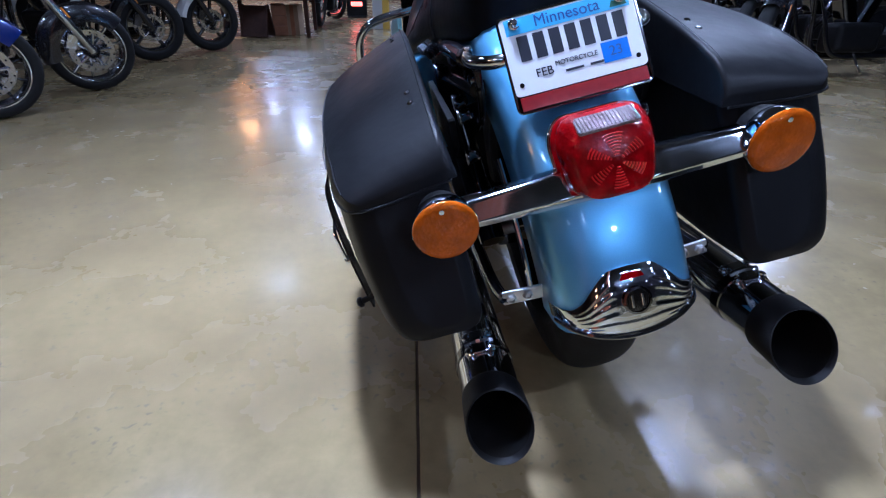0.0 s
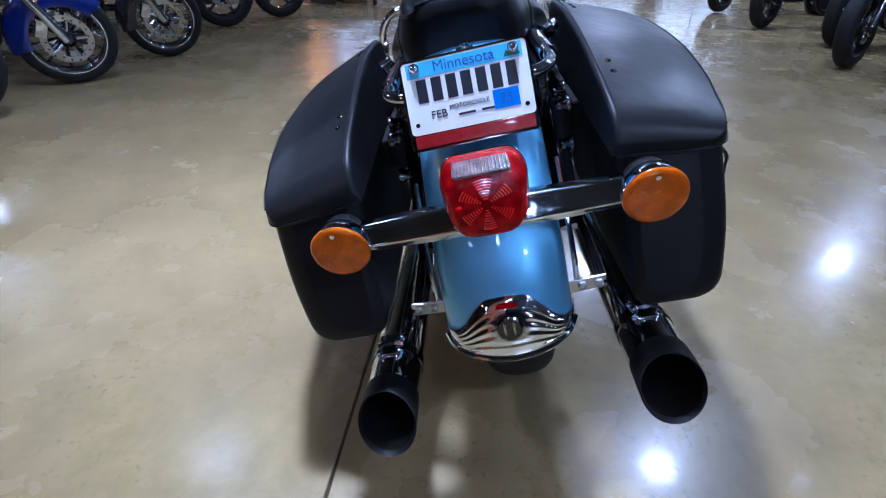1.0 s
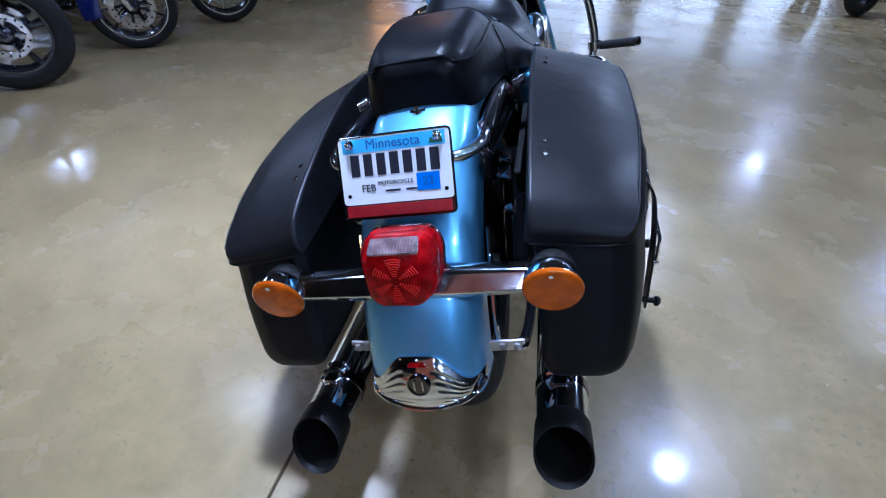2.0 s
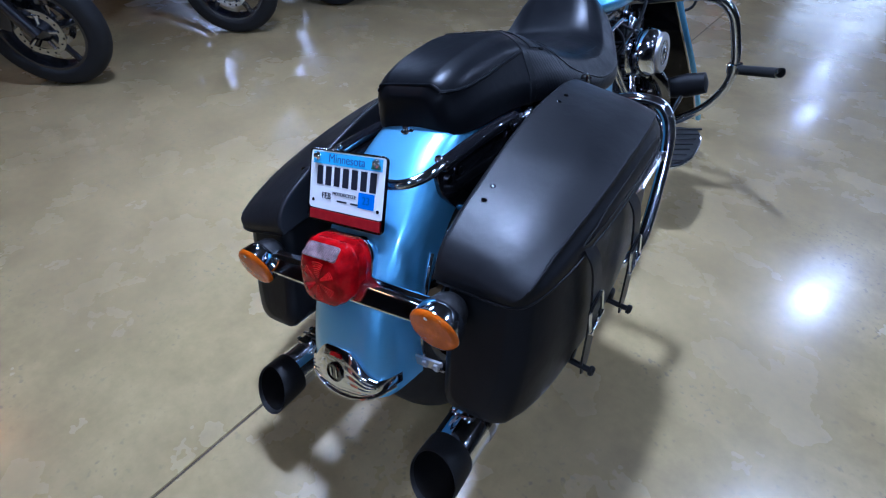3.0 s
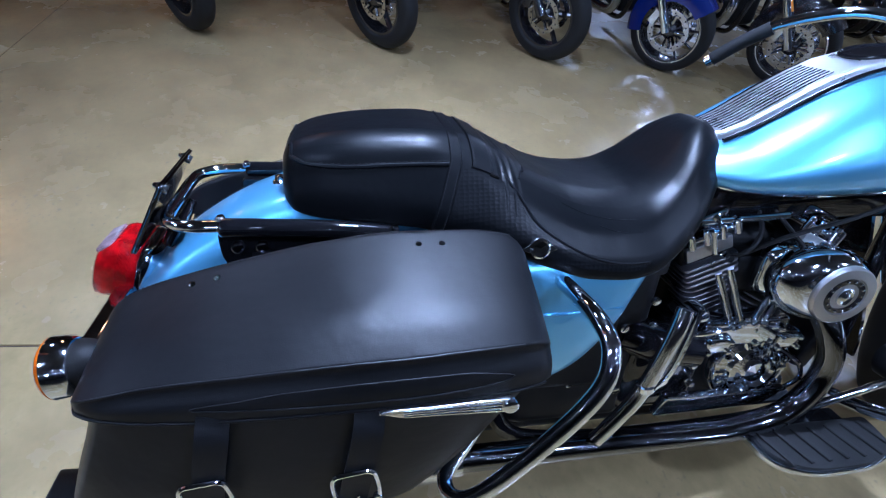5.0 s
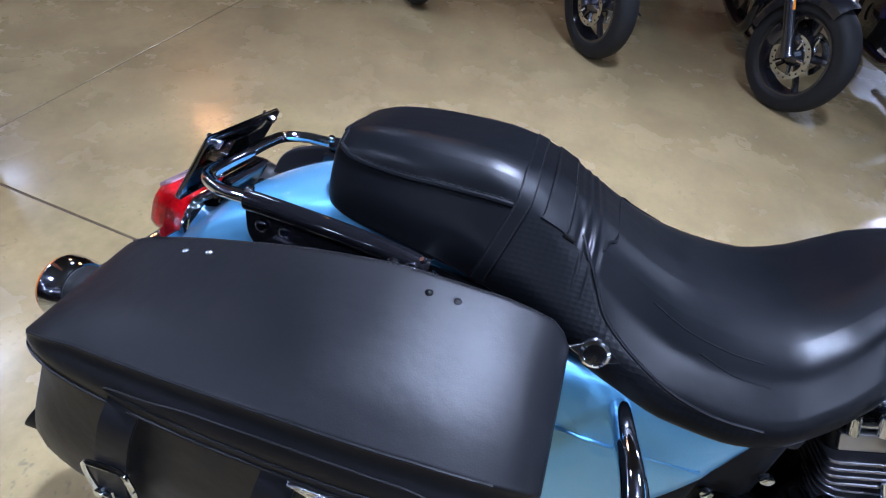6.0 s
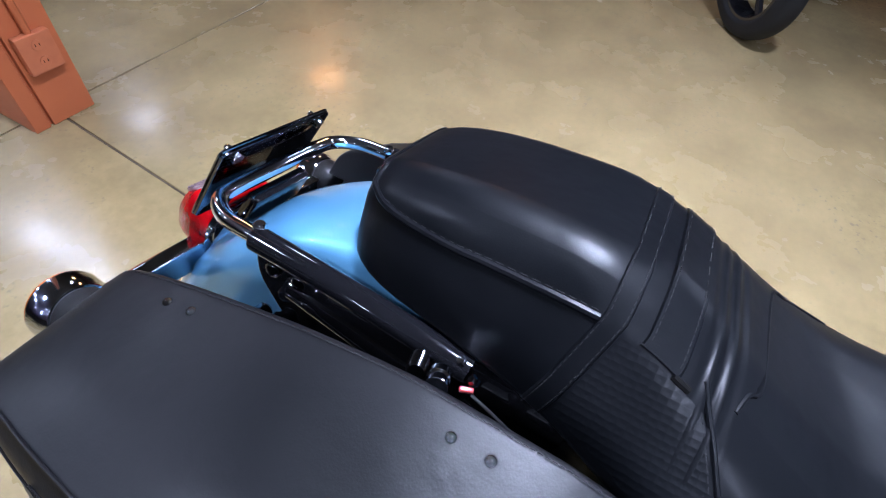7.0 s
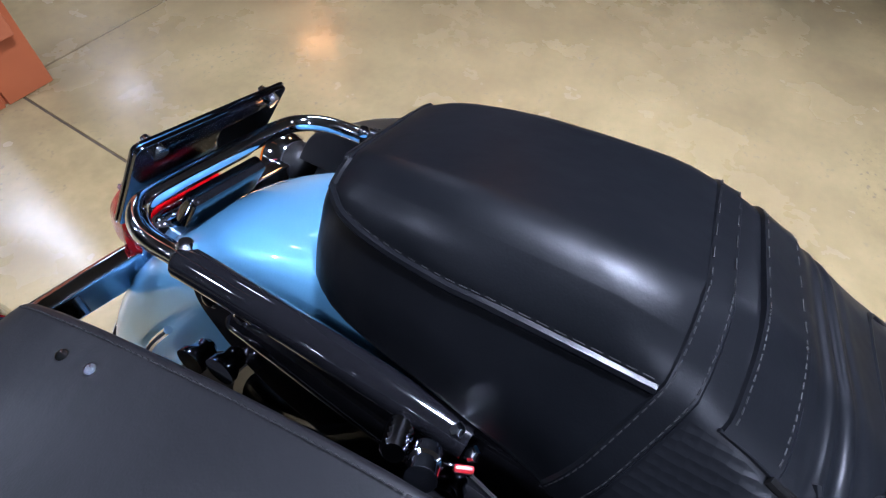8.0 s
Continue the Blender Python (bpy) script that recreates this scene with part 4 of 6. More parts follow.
    for k in range(3):
        part("rib", mir(tube([(0.392, 0.322, 0.5555 + k * 0.0035), (0.392, 0.39, 0.554 + k * 0.0042), (0.392, 0.446, 0.552 + k * 0.005)], 0.0012, n=6, per=2)), CHROME, trim)
    part("stud", mir(lathe([(0.010, 0), (0.010, 0.005), (0.006, 0.008)], at(0.390, 0.457, 0.558, 0, 90, 0), n=16)), CHROME, trim)
    # straps with buckles
    for y0, ox in ((0.083, 0.0), (0.262, 0.008)):
        path = [(0.372 + ox, y0 + 0.020, 0.566), (0.386 + ox, y0 + 0.016, 0.535), (0.388 + ox, y0 + 0.006, 0.48), (0.384 + ox, y0 - 0.004, 0.42), (0.377 + ox, y0 - 0.014, 0.36), (0.372 + ox, y0 - 0.022, 0.315)]
        rings = []
        pts = smooth_path(path, 5)
        for q, p in enumerate(pts):
            w = 0.019 * min(1.0, 0.45 + (len(pts) - 1 - q) * 0.16)
            rings.append([p + Vector((a, b * 0.97, -b * 0.12)) for a, b in ((0.000, -w), (0.0035, -w), (0.0035, w), (0.000, w))])
        strap = part("strap", mir(loft(rings)), LEATHER, bag, "black leather strap")
        B = at(0.3892 + ox, y0 + 0.001, 0.447) @ pose(0, 0, 0, 0, 90 + 4, 0) @ pose(0, 0, 0, 0, 0, 90 + 8)
        outl = round_poly([(-0.026, -0.031), (0.026, -0.031), (0.029, 0), (0.026, 0.031), (-0.026, 0.031), (-0.029, 0)], [0.012, 0.012, 0.02, 0.012, 0.012, 0.02], 4)
        part("buckle", mir(tube([B @ Vector((p.x, p.y, 0.003)) for p in outl], 0.0032, n=8, per=2, closed=True)), CHROME, strap, "rounded chrome buckle")
        for kk in (-1, 1):
            part("buckle_lug", mir(lathe([(0.006, -0.004), (0.007, 0), (0.006, 0.004)], B @ at(kk * 0.024, -0.027, 0.003), n=10)), CHROME, strap)
        part("buckle_pin", mir(tube([B @ Vector((0, -0.028, 0.004)), B @ Vector((0, -0.022, 0.006)), B @ Vector((0, -0.014, 0.005))], 0.0018, n=6, per=3)), CHROME, strap)
        # under the flap: a clip block on the bag with its pin through the strap's tail
        clip = part("clip", mir(box((0.040, 0.026, 0.030), at(0.340 + ox, y0 - 0.020, 0.352, 0, 12, 0), bevel=0.007)), BLACK_MATT, strap)
        part("clip_pin", mir(tube([(0.345 + ox, y0 - 0.030, 0.346), (0.368 + ox, y0 - 0.030, 0.340), (0.392 + ox, y0 - 0.030, 0.334)], 0.0055, n=10, per=3)), BLACK_MATT, clip)
        part("pin_head", mir(lathe([(0.007, -0.004), (0.0095, -0.002), (0.0095, 0.003), (0.006, 0.006)], at(0.393 + ox, y0 - 0.030, 0.3335, 0, 104, 0), n=14)), BLACK_MATT, clip)
    return bag


for sx in (1, -1):
    saddlebag(sx)

# saddlebag guards
for sx in (1, -1):
    part("bag_guard", tube([(sx * 0.15, 0.60, 0.605), (sx * 0.235, 0.602, 0.616), (sx * 0.306, 0.607, 0.617), (sx * 0.350, 0.608, 0.597), (sx * 0.369, 0.593, 0.545), (sx * 0.370, 0.533, 0.455), (sx * 0.360, 0.447, 0.346),
                            (sx * 0.332, 0.412, 0.308), (sx * 0.292, 0.41, 0.309), (sx * 0.24, 0.46, 0.33), (sx * 0.18, 0.52, 0.34)], 0.0135, per=7), CHROME, bike, "chrome tubular saddlebag guard")

# ---- seat ----
SEAT = [  # y, half width above, half width below, top, bottom
    (0.166, 0.045, 0.060, 0.765, 0.712), (0.172, 0.064, 0.078, 0.780, 0.700), (0.185, 0.076, 0.094, 0.794, 0.694), (0.22, 0.089, 0.110, 0.807, 0.690), (0.30, 0.098, 0.124, 0.818, 0.686), (0.38, 0.102, 0.136, 0.821, 0.680),
    (0.42, 0.105, 0.145, 0.816, 0.674), (0.46, 0.112, 0.157, 0.804, 0.665), (0.51, 0.125, 0.174, 0.780, 0.652), (0.58, 0.143, 0.193, 0.746, 0.632), (0.65, 0.155, 0.201, 0.724, 0.614), (0.71, 0.156, 0.201, 0.719, 0.610),
    (0.76, 0.146, 0.195, 0.725, 0.616), (0.81, 0.122, 0.176, 0.757, 0.642), (0.86, 0.090, 0.145, 0.814, 0.680), (0.895, 0.066, 0.112, 0.831, 0.715), (0.92, 0.046, 0.082, 0.820, 0.745), (0.932, 0.03, 0.05, 0.802, 0.765)]


def seat_ring(y, grow=0.0, fold=0.0):
    wt, wb, zt, zb = table(SEAT, y)
    zt += fold * math.sin((y - 0.488) * 2 * math.pi / 0.0135) * max(0, 1 - abs(y - 0.512) / 0.025)
    wt += fold * 0.8 * math.sin((y - 0.488) * 2 * math.pi / 0.0135) * max(0, 1 - abs(y - 0.512) / 0.025)
    h = zt - zb
    g = grow
    flat = min(1.0, max(0.0, (0.46 - y) / 0.06))
    u, rc = 0.64 + 0.12 * flat, 0.09 - 0.035 * flat
    pts = [(-wb - g, zb - g), (wb + g, zb - g), (wb + g, zb + 0.30 * h), (wt + 0.004 + g, zt - 0.16 * h), (wt * u, zt - 0.002 + g), (-wt * u, zt - 0.002 + g), (-wt - 0.004 - g, zt - 0.16 * h), (-wb - g, zb + 0.30 * h)]
    return [Vector((p.x, y, p.y + (0.008 - 0.002 * flat) * (1 - min(1, abs(p.x) / (0.95 * wt)) ** 2) * (p.y > zt - 0.03))) for p in round_poly(pts, [0.012, 0.012, 0.06, 0.06, rc, rc, 0.06, 0.06], 6)]


ys = sorted([0.166, 0.169, 0.174, 0.181, 0.19] + [0.205 + i * 0.0175 for i in range(40)] + [0.905, 0.918, 0.926, 0.932] + [0.4871 + i * 0.0023 for i in range(23)])
seat = part("seat", loft([seat_ring(y, 0.0, 0.0016) for y in ys]), SEAT_LEATHER, bike, "black leather two-up seat", angle=60)


def seat_point(y, f, out=0.0):
    """A point on the seat's skin: f from 0 at the crown's middle to 1 at the lower edge, right side positive."""
    r = seat_ring(y, out)
    n = len(r)
    s = abs(f)
    side = [v for v in r if v.x >= 0]
    side.sort(key=lambda v: (-v.z, v.x))
    d = [0.0]
    for a, b in zip(side, side[1:]):
        d.append(d[-1] + (b - a).length)
    t = s * d[-1]
    for i in range(len(d) - 1):
        if d[i + 1] >= t:
            q = (t - d[i]) / max(1e-6, d[i + 1] - d[i])
            v = side[i].lerp(side[i + 1], q)
            break
    else:
        v = side[-1].copy()
    return Vector((math.copysign(v.x, f if f else 1), v.y, v.z))


PIPE = [(0.182, 0.26), (0.19, 0.31), (0.205, 0.37), (0.236, 0.41), (0.284, 0.425), (0.314, 0.412), (0.35, 0.400), (0.385, 0.385), (0.416, 0.372)]
FLANK = [(0.503, 0.30), (0.512, 0.38), (0.524, 0.455), (0.536, 0.54), (0.549, 0.62), (0.570, 0.675), (0.602, 0.727), (0.645, 0.77), (0.695, 0.80), (0.745, 0.815)]
for sx in (1, -1):
    seam([seat_point(y, sx * f, -0.0012) for y, f in PIPE], seat, SEAT_LEATHER, r=0.0038, name="piping")
    seam([seat_point(y, sx * f, -0.0010) for y, f in FLANK], seat, SEAT_LEATHER, r=0.0026, name="piping")
    stitch_row([seat_point(y, sx * (f - 0.024), 0.0001) for y, f in PIPE[2:]], seat)
seam([seat_point(0.182, f / 10, -0.0008) for f in (-2.6, -2, -1)] + [seat_point(0.180, 0.0, -0.0008)] + [seat_point(0.182, f / 10, -0.0008) for f in (1, 2, 2.6)], seat, SEAT_LEATHER, r=0.0036, name="piping")


def strap_band(y0, y1, f0, f1, lift, name, label):
    rings = []
    n = 28
    for i in range(n + 1):
        f = f0 + (f1 - f0) * i / n
        skew = 0.05 * max(0, abs(f) - 0.34)
        a, b = seat_point(y0 - skew, f, -0.001), seat_point(y1 - skew, f, -0.001)
        c, d = seat_point(y1 - skew - 0.002, f, lift), seat_point(y0 - skew + 0.002, f, lift)
        rings.append([a, b, c, d])
    return part(name, loft(rings), SEAT_LEATHER, seat, label)


strap_band(0.417, 0.438, -0.98, 0.98, 0.0022, "seat_band", "stitched leather band")
strap_band(0.452, 0.487, -0.378, 0.378, 0.0034, "passenger_strap", "leather passenger strap")
for yy in (0.4205, 0.4345):
    stitch_row([seat_point(yy - 0.05 * max(0, abs(f) - 0.34), f, 0.0021) for f in [-0.95 + i * 0.025 for i in range(77)]], seat)
seam([seat_point(y, f, -0.0008) for y, f in ((0.530, 0.30), (0.536, 0.20), (0.547, 0.08), (0.560, -0.03), (0.580, -0.14), (0.606, -0.24), (0.640, -0.32))], seat, r=0.0022, name="piping")
for sx in (1, -1):
    seam([seat_point(y, sx * f, -0.0012) for y, f in ((0.60, 0.36), (0.64, 0.40), (0.69, 0.43), (0.73, 0.44))], seat, r=0.0013, name="crease")
    seam([seat_point(y, sx * f, -0.0012) for y, f in ((0.66, 0.50), (0.70, 0.55), (0.74, 0.57))], seat, r=0.0014, name="crease")
    stitch_row([seat_point(y - 0.008, sx * f, 0.0004) for y, f in FLANK[1:]], seat)
WEAVE = material("embossed_leather", (0.0030, 0.0034, 0.0042), 0.26, 0.0, base2=(0.0042, 0.0046, 0.0056), scale=12, rough2=0.38, spec=0.16)
nt = WEAVE.node_tree
wtc = nt.nodes.new("ShaderNodeTexCoord")
wsep = nt.nodes.new("ShaderNodeSeparateXYZ")
wcom = nt.nodes.new("ShaderNodeCombineXYZ")
wbr = nt.nodes.new("ShaderNodeTexVoronoi")
wbr.inputs["Scale"].default_value, wbr.inputs["Randomness"].default_value = 1.0, 0.2
wmul = nt.nodes.new("ShaderNodeVectorMath")
wmul.operation = "MULTIPLY"
wmul.inputs[1].default_value = (125.0, 118.0, 1.0)
wbp = nt.nodes.new("ShaderNodeBump")
wbp.inputs["Strength"].default_value, wbp.inputs["Distance"].default_value = 0.28, 0.0016
nt.links.new(wtc.outputs["Object"], wsep.inputs[0])
nt.links.new(wsep.outputs["Y"], wcom.inputs[0])
wabs, wsub = nt.nodes.new("ShaderNodeMath"), nt.nodes.new("ShaderNodeMath")
wabs.operation, wsub.operation = "ABSOLUTE", "SUBTRACT"
nt.links.new(wsep.outputs["X"], wabs.inputs[0])
nt.links.new(wsep.outputs["Z"], wsub.inputs[0])
nt.links.new(wabs.outputs[0], wsub.inputs[1])
nt.links.new(wsub.outputs[0], wcom.inputs[1])
nt.links.new(wcom.outputs[0], wmul.inputs[0])
nt.links.new(wmul.outputs[0], wbr.inputs["Vector"])
nt.links.new(wbr.outputs["Distance"], wbp.inputs["Height"])
nt.links.new(wbp.outputs[0], nt.nodes["Principled BSDF"].inputs["Normal"])
for sx in (1, -1):
    rings = []
    for i in range(13):
        f = 0.40 + 0.46 * i / 12
        ya, yb = 0.439 - 0.05 * (f - 0.34), table([(q, w) for w, q in FLANK], f)[0] - 0.006
        rings.append([seat_point(ya + (yb - ya) * k / 12, sx * f, 0.0006) for k in range(13)])
    part("weave_panel", loft(rings, closed=False), WEAVE, seat, "basket-weave embossed leather panel", angle=80)
    part("strap_hem", tube([seat_point(0.450, sx * 0.378, 0.0016), seat_point(0.468, sx * 0.381, 0.0016), seat_point(0.488, sx * 0.377, 0.0016)], 0.0013, n=8, per=3), SEAT_LEATHER, seat)
    # black tube on the leather stands for the shade within the slot
    part("strap_slot", tube([seat_point(0.480, sx * 0.388, 0.0002), seat_point(0.486, sx * 0.387, 0.0002), seat_point(0.494, sx * 0.382, 0.0002)], 0.0034, n=8, per=3), BORE, seat)
for yy in (0.4565, 0.4825):
    stitch_row([seat_point(yy - 0.05 * max(0, abs(f) - 0.34), f, 0.0033) for f in [-0.36 + i * 0.02 for i in range(37)]], seat)
badge_m = at(0.199, 0.548, 0.677, 0, 90, 0) @ pose(0, 0, 0, 0, -12, 0) @ pose(0, 0, 0, 0, 0, 90)
for sx in (1, -1):
    mm = Matrix.Diagonal((sx, 1, 1, 1)) @ badge_m
    badge = part("seat_badge", lathe([(0.0165, -0.006), (0.0165, 0.002), (0.013, 0.004), (0.012, 0.002), (0.001, 0.0025)], mm, n=24), CHROME, seat, "round chrome seat badge with wings")
    part("wing", prism([(-0.030, -0.002), (-0.014, -0.008), (0.014, -0.008), (0.030, -0.002), (0.014, 0.008), (-0.014, 0.008)], 0.003, mm @ at(0, 0, -0.003), bevel=0.001), CHROME, badge)

# ---- tank, side cover, console ----
TANK = [  # y, half width, top, bottom
    (0.862, 0.045, 0.776, 0.752), (0.868, 0.075, 0.784, 0.744), (0.885, 0.105, 0.794, 0.737), (0.94, 0.140, 0.811, 0.727), (1.02, 0.162, 0.857, 0.722), (1.09, 0.173, 0.899, 0.721), (1.16, 0.178, 0.930, 0.722), (1.24, 0.178, 0.946, 0.725),
    (1.35, 0.162, 0.944, 0.735), (1.43, 0.128, 0.922, 0.745), (1.475, 0.085, 0.898, 0.757), (1.49, 0.05, 0.872, 0.775)]


def tank_ring(y):
    w, zt, zb = table(TANK, y)
    h = zt - zb
    pts = [(-0.60 * w, zb), (0.60 * w, zb), (0.93 * w, zb + 0.12 * h), (w, zb + 0.42 * h), (0.72 * w, zt - 0.13 * h), (0.25 * w, zt), (-0.25 * w, zt), (-0.72 * w, zt - 0.13 * h), (-w, zb + 0.42 * h), (-0.93 * w, zb + 0.12 * h)]
    return [Vector((p.x, y, p.y)) for p in round_poly(pts, [0.012, 0.012, 0.03, 0.06, 0.05, 0.03, 0.03, 0.05, 0.06, 0.03], 5)]


ys = [0.862, 0.865, 0.872, 0.884] + [0.905 + i * 0.02 for i in range(27)] + [1.44, 1.46, 1.475, 1.484, 1.49]
tank = part("fuel_tank", loft([tank_ring(y) for y in ys]), BLUE, bike, "light blue metallic fuel tank", angle=60)
for sx in (-1, 1):
    part("tank_seam", tube([(sx * 0.62 * table(TANK, y)[0], y, table(TANK, y)[2] + 0.001) for y in [0.89 + i * 0.05 for i in range(12)]], 0.004, n=8, per=3), CHROME, tank)
part("tank_tunnel", box((0.17, 0.54, 0.08), at(0, 1.16, 0.700), bevel=0.012, seg=2), BLACK_GLOSS, tank, "black band under the tank")


def console_z(y):
    return table(TANK, y)[1] + 0.012


console_rings = []
for y, w in ((0.915, 0.030), (0.919, 0.044), (0.93, 0.050), (0.97, 0.053), (1.0, 0.054), (1.05, 0.055), (1.1, 0.056), (1.15, 0.058), (1.2, 0.059), (1.25, 0.058), (1.3, 0.055), (1.38, 0.042), (1.4, 0.02)):
    z = console_z(y)
    console_rings.append([Vector((p.x, y, p.y)) for p in round_poly([(-w, z - 0.03), (w, z - 0.03), (w * 0.9, z + 0.002), (-w * 0.9, z + 0.002)], [0.003, 0.003, 0.006, 0.006], 4)])
console = part("tank_console", loft(console_rings), BRUSHED, tank, "chrome tank console")
for k in range(9):
    x = -0.036 + k * 0.009
    part("rib", tube([(x, y, console_z(y) + 0.001) for y in (0.93, 0.97, 1.01, 1.05, 1.09, 1.12)], 0.0022, n=6, per=3), CHROME, console)
for sx in (-1, 1):
    edge = [(sx * table([(0.92, 0.056, 0), (1.1, 0.064, 0), (1.25, 0.066, 0), (1.39, 0.048, 0)], y)[0], y, console_z(y) - 0.011) for y in (0.925, 0.98, 1.04, 1.1, 1.16, 1.22, 1.28, 1.34, 1.38)]
    part("console_gasket", tube(edge, 0.0042, n=8, per=3), BLACK_GLOSS, console, "black rubber gasket along the console")
part("speedometer", lathe([(0.052, -0.02), (0.052, 0.004), (0.048, 0.007), (0.045, 0.004), (0.001, 0.004)], at(0, 1.225, console_z(1.225) + 0.002, 14, 0, 0), n=32), BLACK_GLOSS, console)

for sx in (1, -1):
    outline = round_poly([(0.49, 0.645), (0.49, 0.37), (0.58, 0.385), (0.66, 0.425), (0.72, 0.51), (0.765, 0.625), (0.76, 0.645)], [0.01, 0.03, 0.05, 0.06, 0.06, 0.02, 0.01], 6)
    mid = Vector((0.60, 0.53))
    rings = []
    for x, f in ((0.150, 1.0), (0.172, 1.0), (0.182, 0.985), (0.190, 0.95), (0.196, 0.88), (0.200, 0.76), (0.2025, 0.55), (0.2035, 0.25), (0.2037, 0.05)):
        ring_pts = []
        for p in outline:
            q = mid + (p - mid) * f
            step = 0.005 * max(0.0, min(1.0, (q.y - 0.552) / 0.010)) if f < 0.99 else 0.0
            ring_pts.append(Vector((sx * (x - step), q.x, q.y)))
        rings.append(ring_pts)
    cv = part("side_cover", loft(rings), BLUE, bike, "light blue metallic side cover", angle=60)
    part("cover_crease", tube([(sx * 0.199, 0.505, 0.555), (sx * 0.2015, 0.60, 0.553), (sx * 0.198, 0.715, 0.558)], 0.0028, n=8, per=4), BLUE, cv)

# ---- engine ----
engine = part("crankcase", box((0.22, 0.36, 0.20), at(0, 1.02, 0.30), bevel=0.03, seg=4), BLACK_MATT, bike, "black crankcase")
part("gearbox", box((0.25, 0.29, 0.40), at(0, 0.705, 0.40), bevel=0.04, seg=3), BLACK_MATT, bike)
part("gearbox_door", box((0.26, 0.20, 0.20), at(0, 0.90, 0.32), bevel=0.035, seg=3), BLACK_GLOSS, bike)
part("lower_frame", box((0.22, 0.80, 0.09), at(0, 0.86, 0.225), bevel=0.02, seg=3), BLACK_MATT, bike)
part("engine_block", box((0.13, 0.26, 0.30), at(0, 1.05, 0.48), bevel=0.03, seg=3), BLACK_MATT, bike)
part("regulator", box((0.16, 0.05, 0.20), at(0, 1.345, 0.36, -18, 0, 0), bevel=0.01), BLACK_MATT, bike)
for yy, zz in ((0.70, 0.50), (0.73, 0.36), (0.83, 0.52), (0.84, 0.46), (0.80, 0.30), (0.72, 0.43), (0.76, 0.55), (0.84, 0.39), (0.69, 0.33), (0.66, 0.42), (0.78, 0.46)):
    part("case_bolt", lathe([(0.009, 0), (0.009, 0.006), (0.005, 0.008)], at(0.13, yy, zz, 0, 90, 0), n=12), CHROME, bike)
CAM_Y = 1.105
cam_cover = part("cam_cover", lathe([(0.095, 0), (0.095, 0.02), (0.088, 0.03), (0.080, 0.032), (0.074, 0.028), (0.066, 0.030), (0.060, 0.040), (0.048, 0.043), (0.044, 0.036), (0.030, 0.038), (0.024, 0.044), (0.001, 0.046)], at(0.11, CAM_Y, 0.335, 0, 90, 0), n=36), CHROME, engine, "stepped chrome cam cover")
for k in range(12):
    q = 2 * math.pi * k / 12
    a, b = Vector((0.142, CAM_Y + 0.046 * math.cos(q), 0.335 + 0.046 * math.sin(q))), Vector((0.141, CAM_Y + 0.086 * math.cos(q), 0.335 + 0.086 * math.sin(q)))
    part("cover_rib", tube([a, (a + b) / 2, b], 0.0035, n=6, per=2), CHROME, cam_cover)
for k in range(8):
    q = 2 * math.pi * k / 8 + 0.3
    part("cover_bolt", lathe([(0.007, 0), (0.007, 0.006), (0.004, 0.008)], at(0.143, CAM_Y + 0.078 * math.cos(q), 0.335 + 0.078 * math.sin(q), 0, 90, 0), n=12), CHROME, engine)
tap = part("lifter_block", box((0.05, 0.20, 0.07), at(0.12, 1.05, 0.435), bevel=0.012), CHROME, engine, "chrome lifter block")
for yy in (0.97, 1.13):
    part("lifter_cover", box((0.045, 0.06, 0.04), at(0.15, yy, 0.43), bevel=0.01), CHROME, tap)
    for dy, dz in ((-0.022, -0.012), (0.022, -0.012), (-0.022, 0.012), (0.022, 0.012)):
        part("lifter_bolt", lathe([(0.006, 0), (0.006, 0.006), (0.003, 0.008)], at(0.171, yy + dy, 0.43 + dz, 0, 90, 0), n=6), CHROME, tap)
part("oil_line", tube([(0.15, 1.13, 0.40), (0.175, 1.17, 0.38), (0.172, 1.20, 0.33), (0.15, 1.20, 0.28)], 0.005, n=8, per=5), CHROME, engine)
part("oil_line", tube([(0.14, 0.90, 0.44), (0.165, 0.93, 0.46), (0.168, 0.98, 0.47), (0.15, 1.02, 0.46)], 0.005, n=8, per=5), CHROME, engine)
for yy, zz in ((0.955, 0.36), (0.965, 0.31), (0.94, 0.40), (1.0, 0.255), (1.13, 0.245), (1.185, 0.42)):
    part("hex_fitting", lathe([(0.011, 0), (0.011, 0.012), (0.007, 0.014), (0.007, 0.024), (0.004, 0.026)], at(0.125, yy, zz, 0, 90, 0), n=6), CHROME, engine)
for yy in (0.90, 0.935):
    part("solenoid", lathe([(0.014, 0), (0.016, 0.01), (0.016, 0.04), (0.012, 0.046)], at(0.10, yy, 0.485, 0, 90, 0), n=18), CHROME, engine)
part("throttle_cable", tube([(0.10, 1.02, 0.60), (0.14, 1.06, 0.655), (0.13, 1.2, 0.685), (0.09, 1.36, 0.71)], 0.0045, n=8, per=5), RUBBER, engine)
for yy in (0.93, 0.965, 1.0, 1.035):
    part("rail_nut", lathe([(0.009, 0), (0.009, 0.008), (0.005, 0.012)], at(0.092, yy, 0.672, 0, 90, 0), n=6), CHROME, engine)
part("fuel_rail", tube([(0.095, 0.90, 0.664), (0.10, 0.98, 0.672), (0.10, 1.08, 0.678)], 0.007, n=10, per=3), CHROME, engine)
part("starter", tube([(0.1, 0.80, 0.43), (0.13, 0.86, 0.42), (0.14, 0.94, 0.41)], 0.042, per=4), BLACK_GLOSS, bike)
part("oil_filler", lathe([(0.022, 0), (0.022, 0.02), (0.014, 0.03)], at(0.15, 0.86, 0.36, 0, 90, 0), n=20), CHROME, bike)
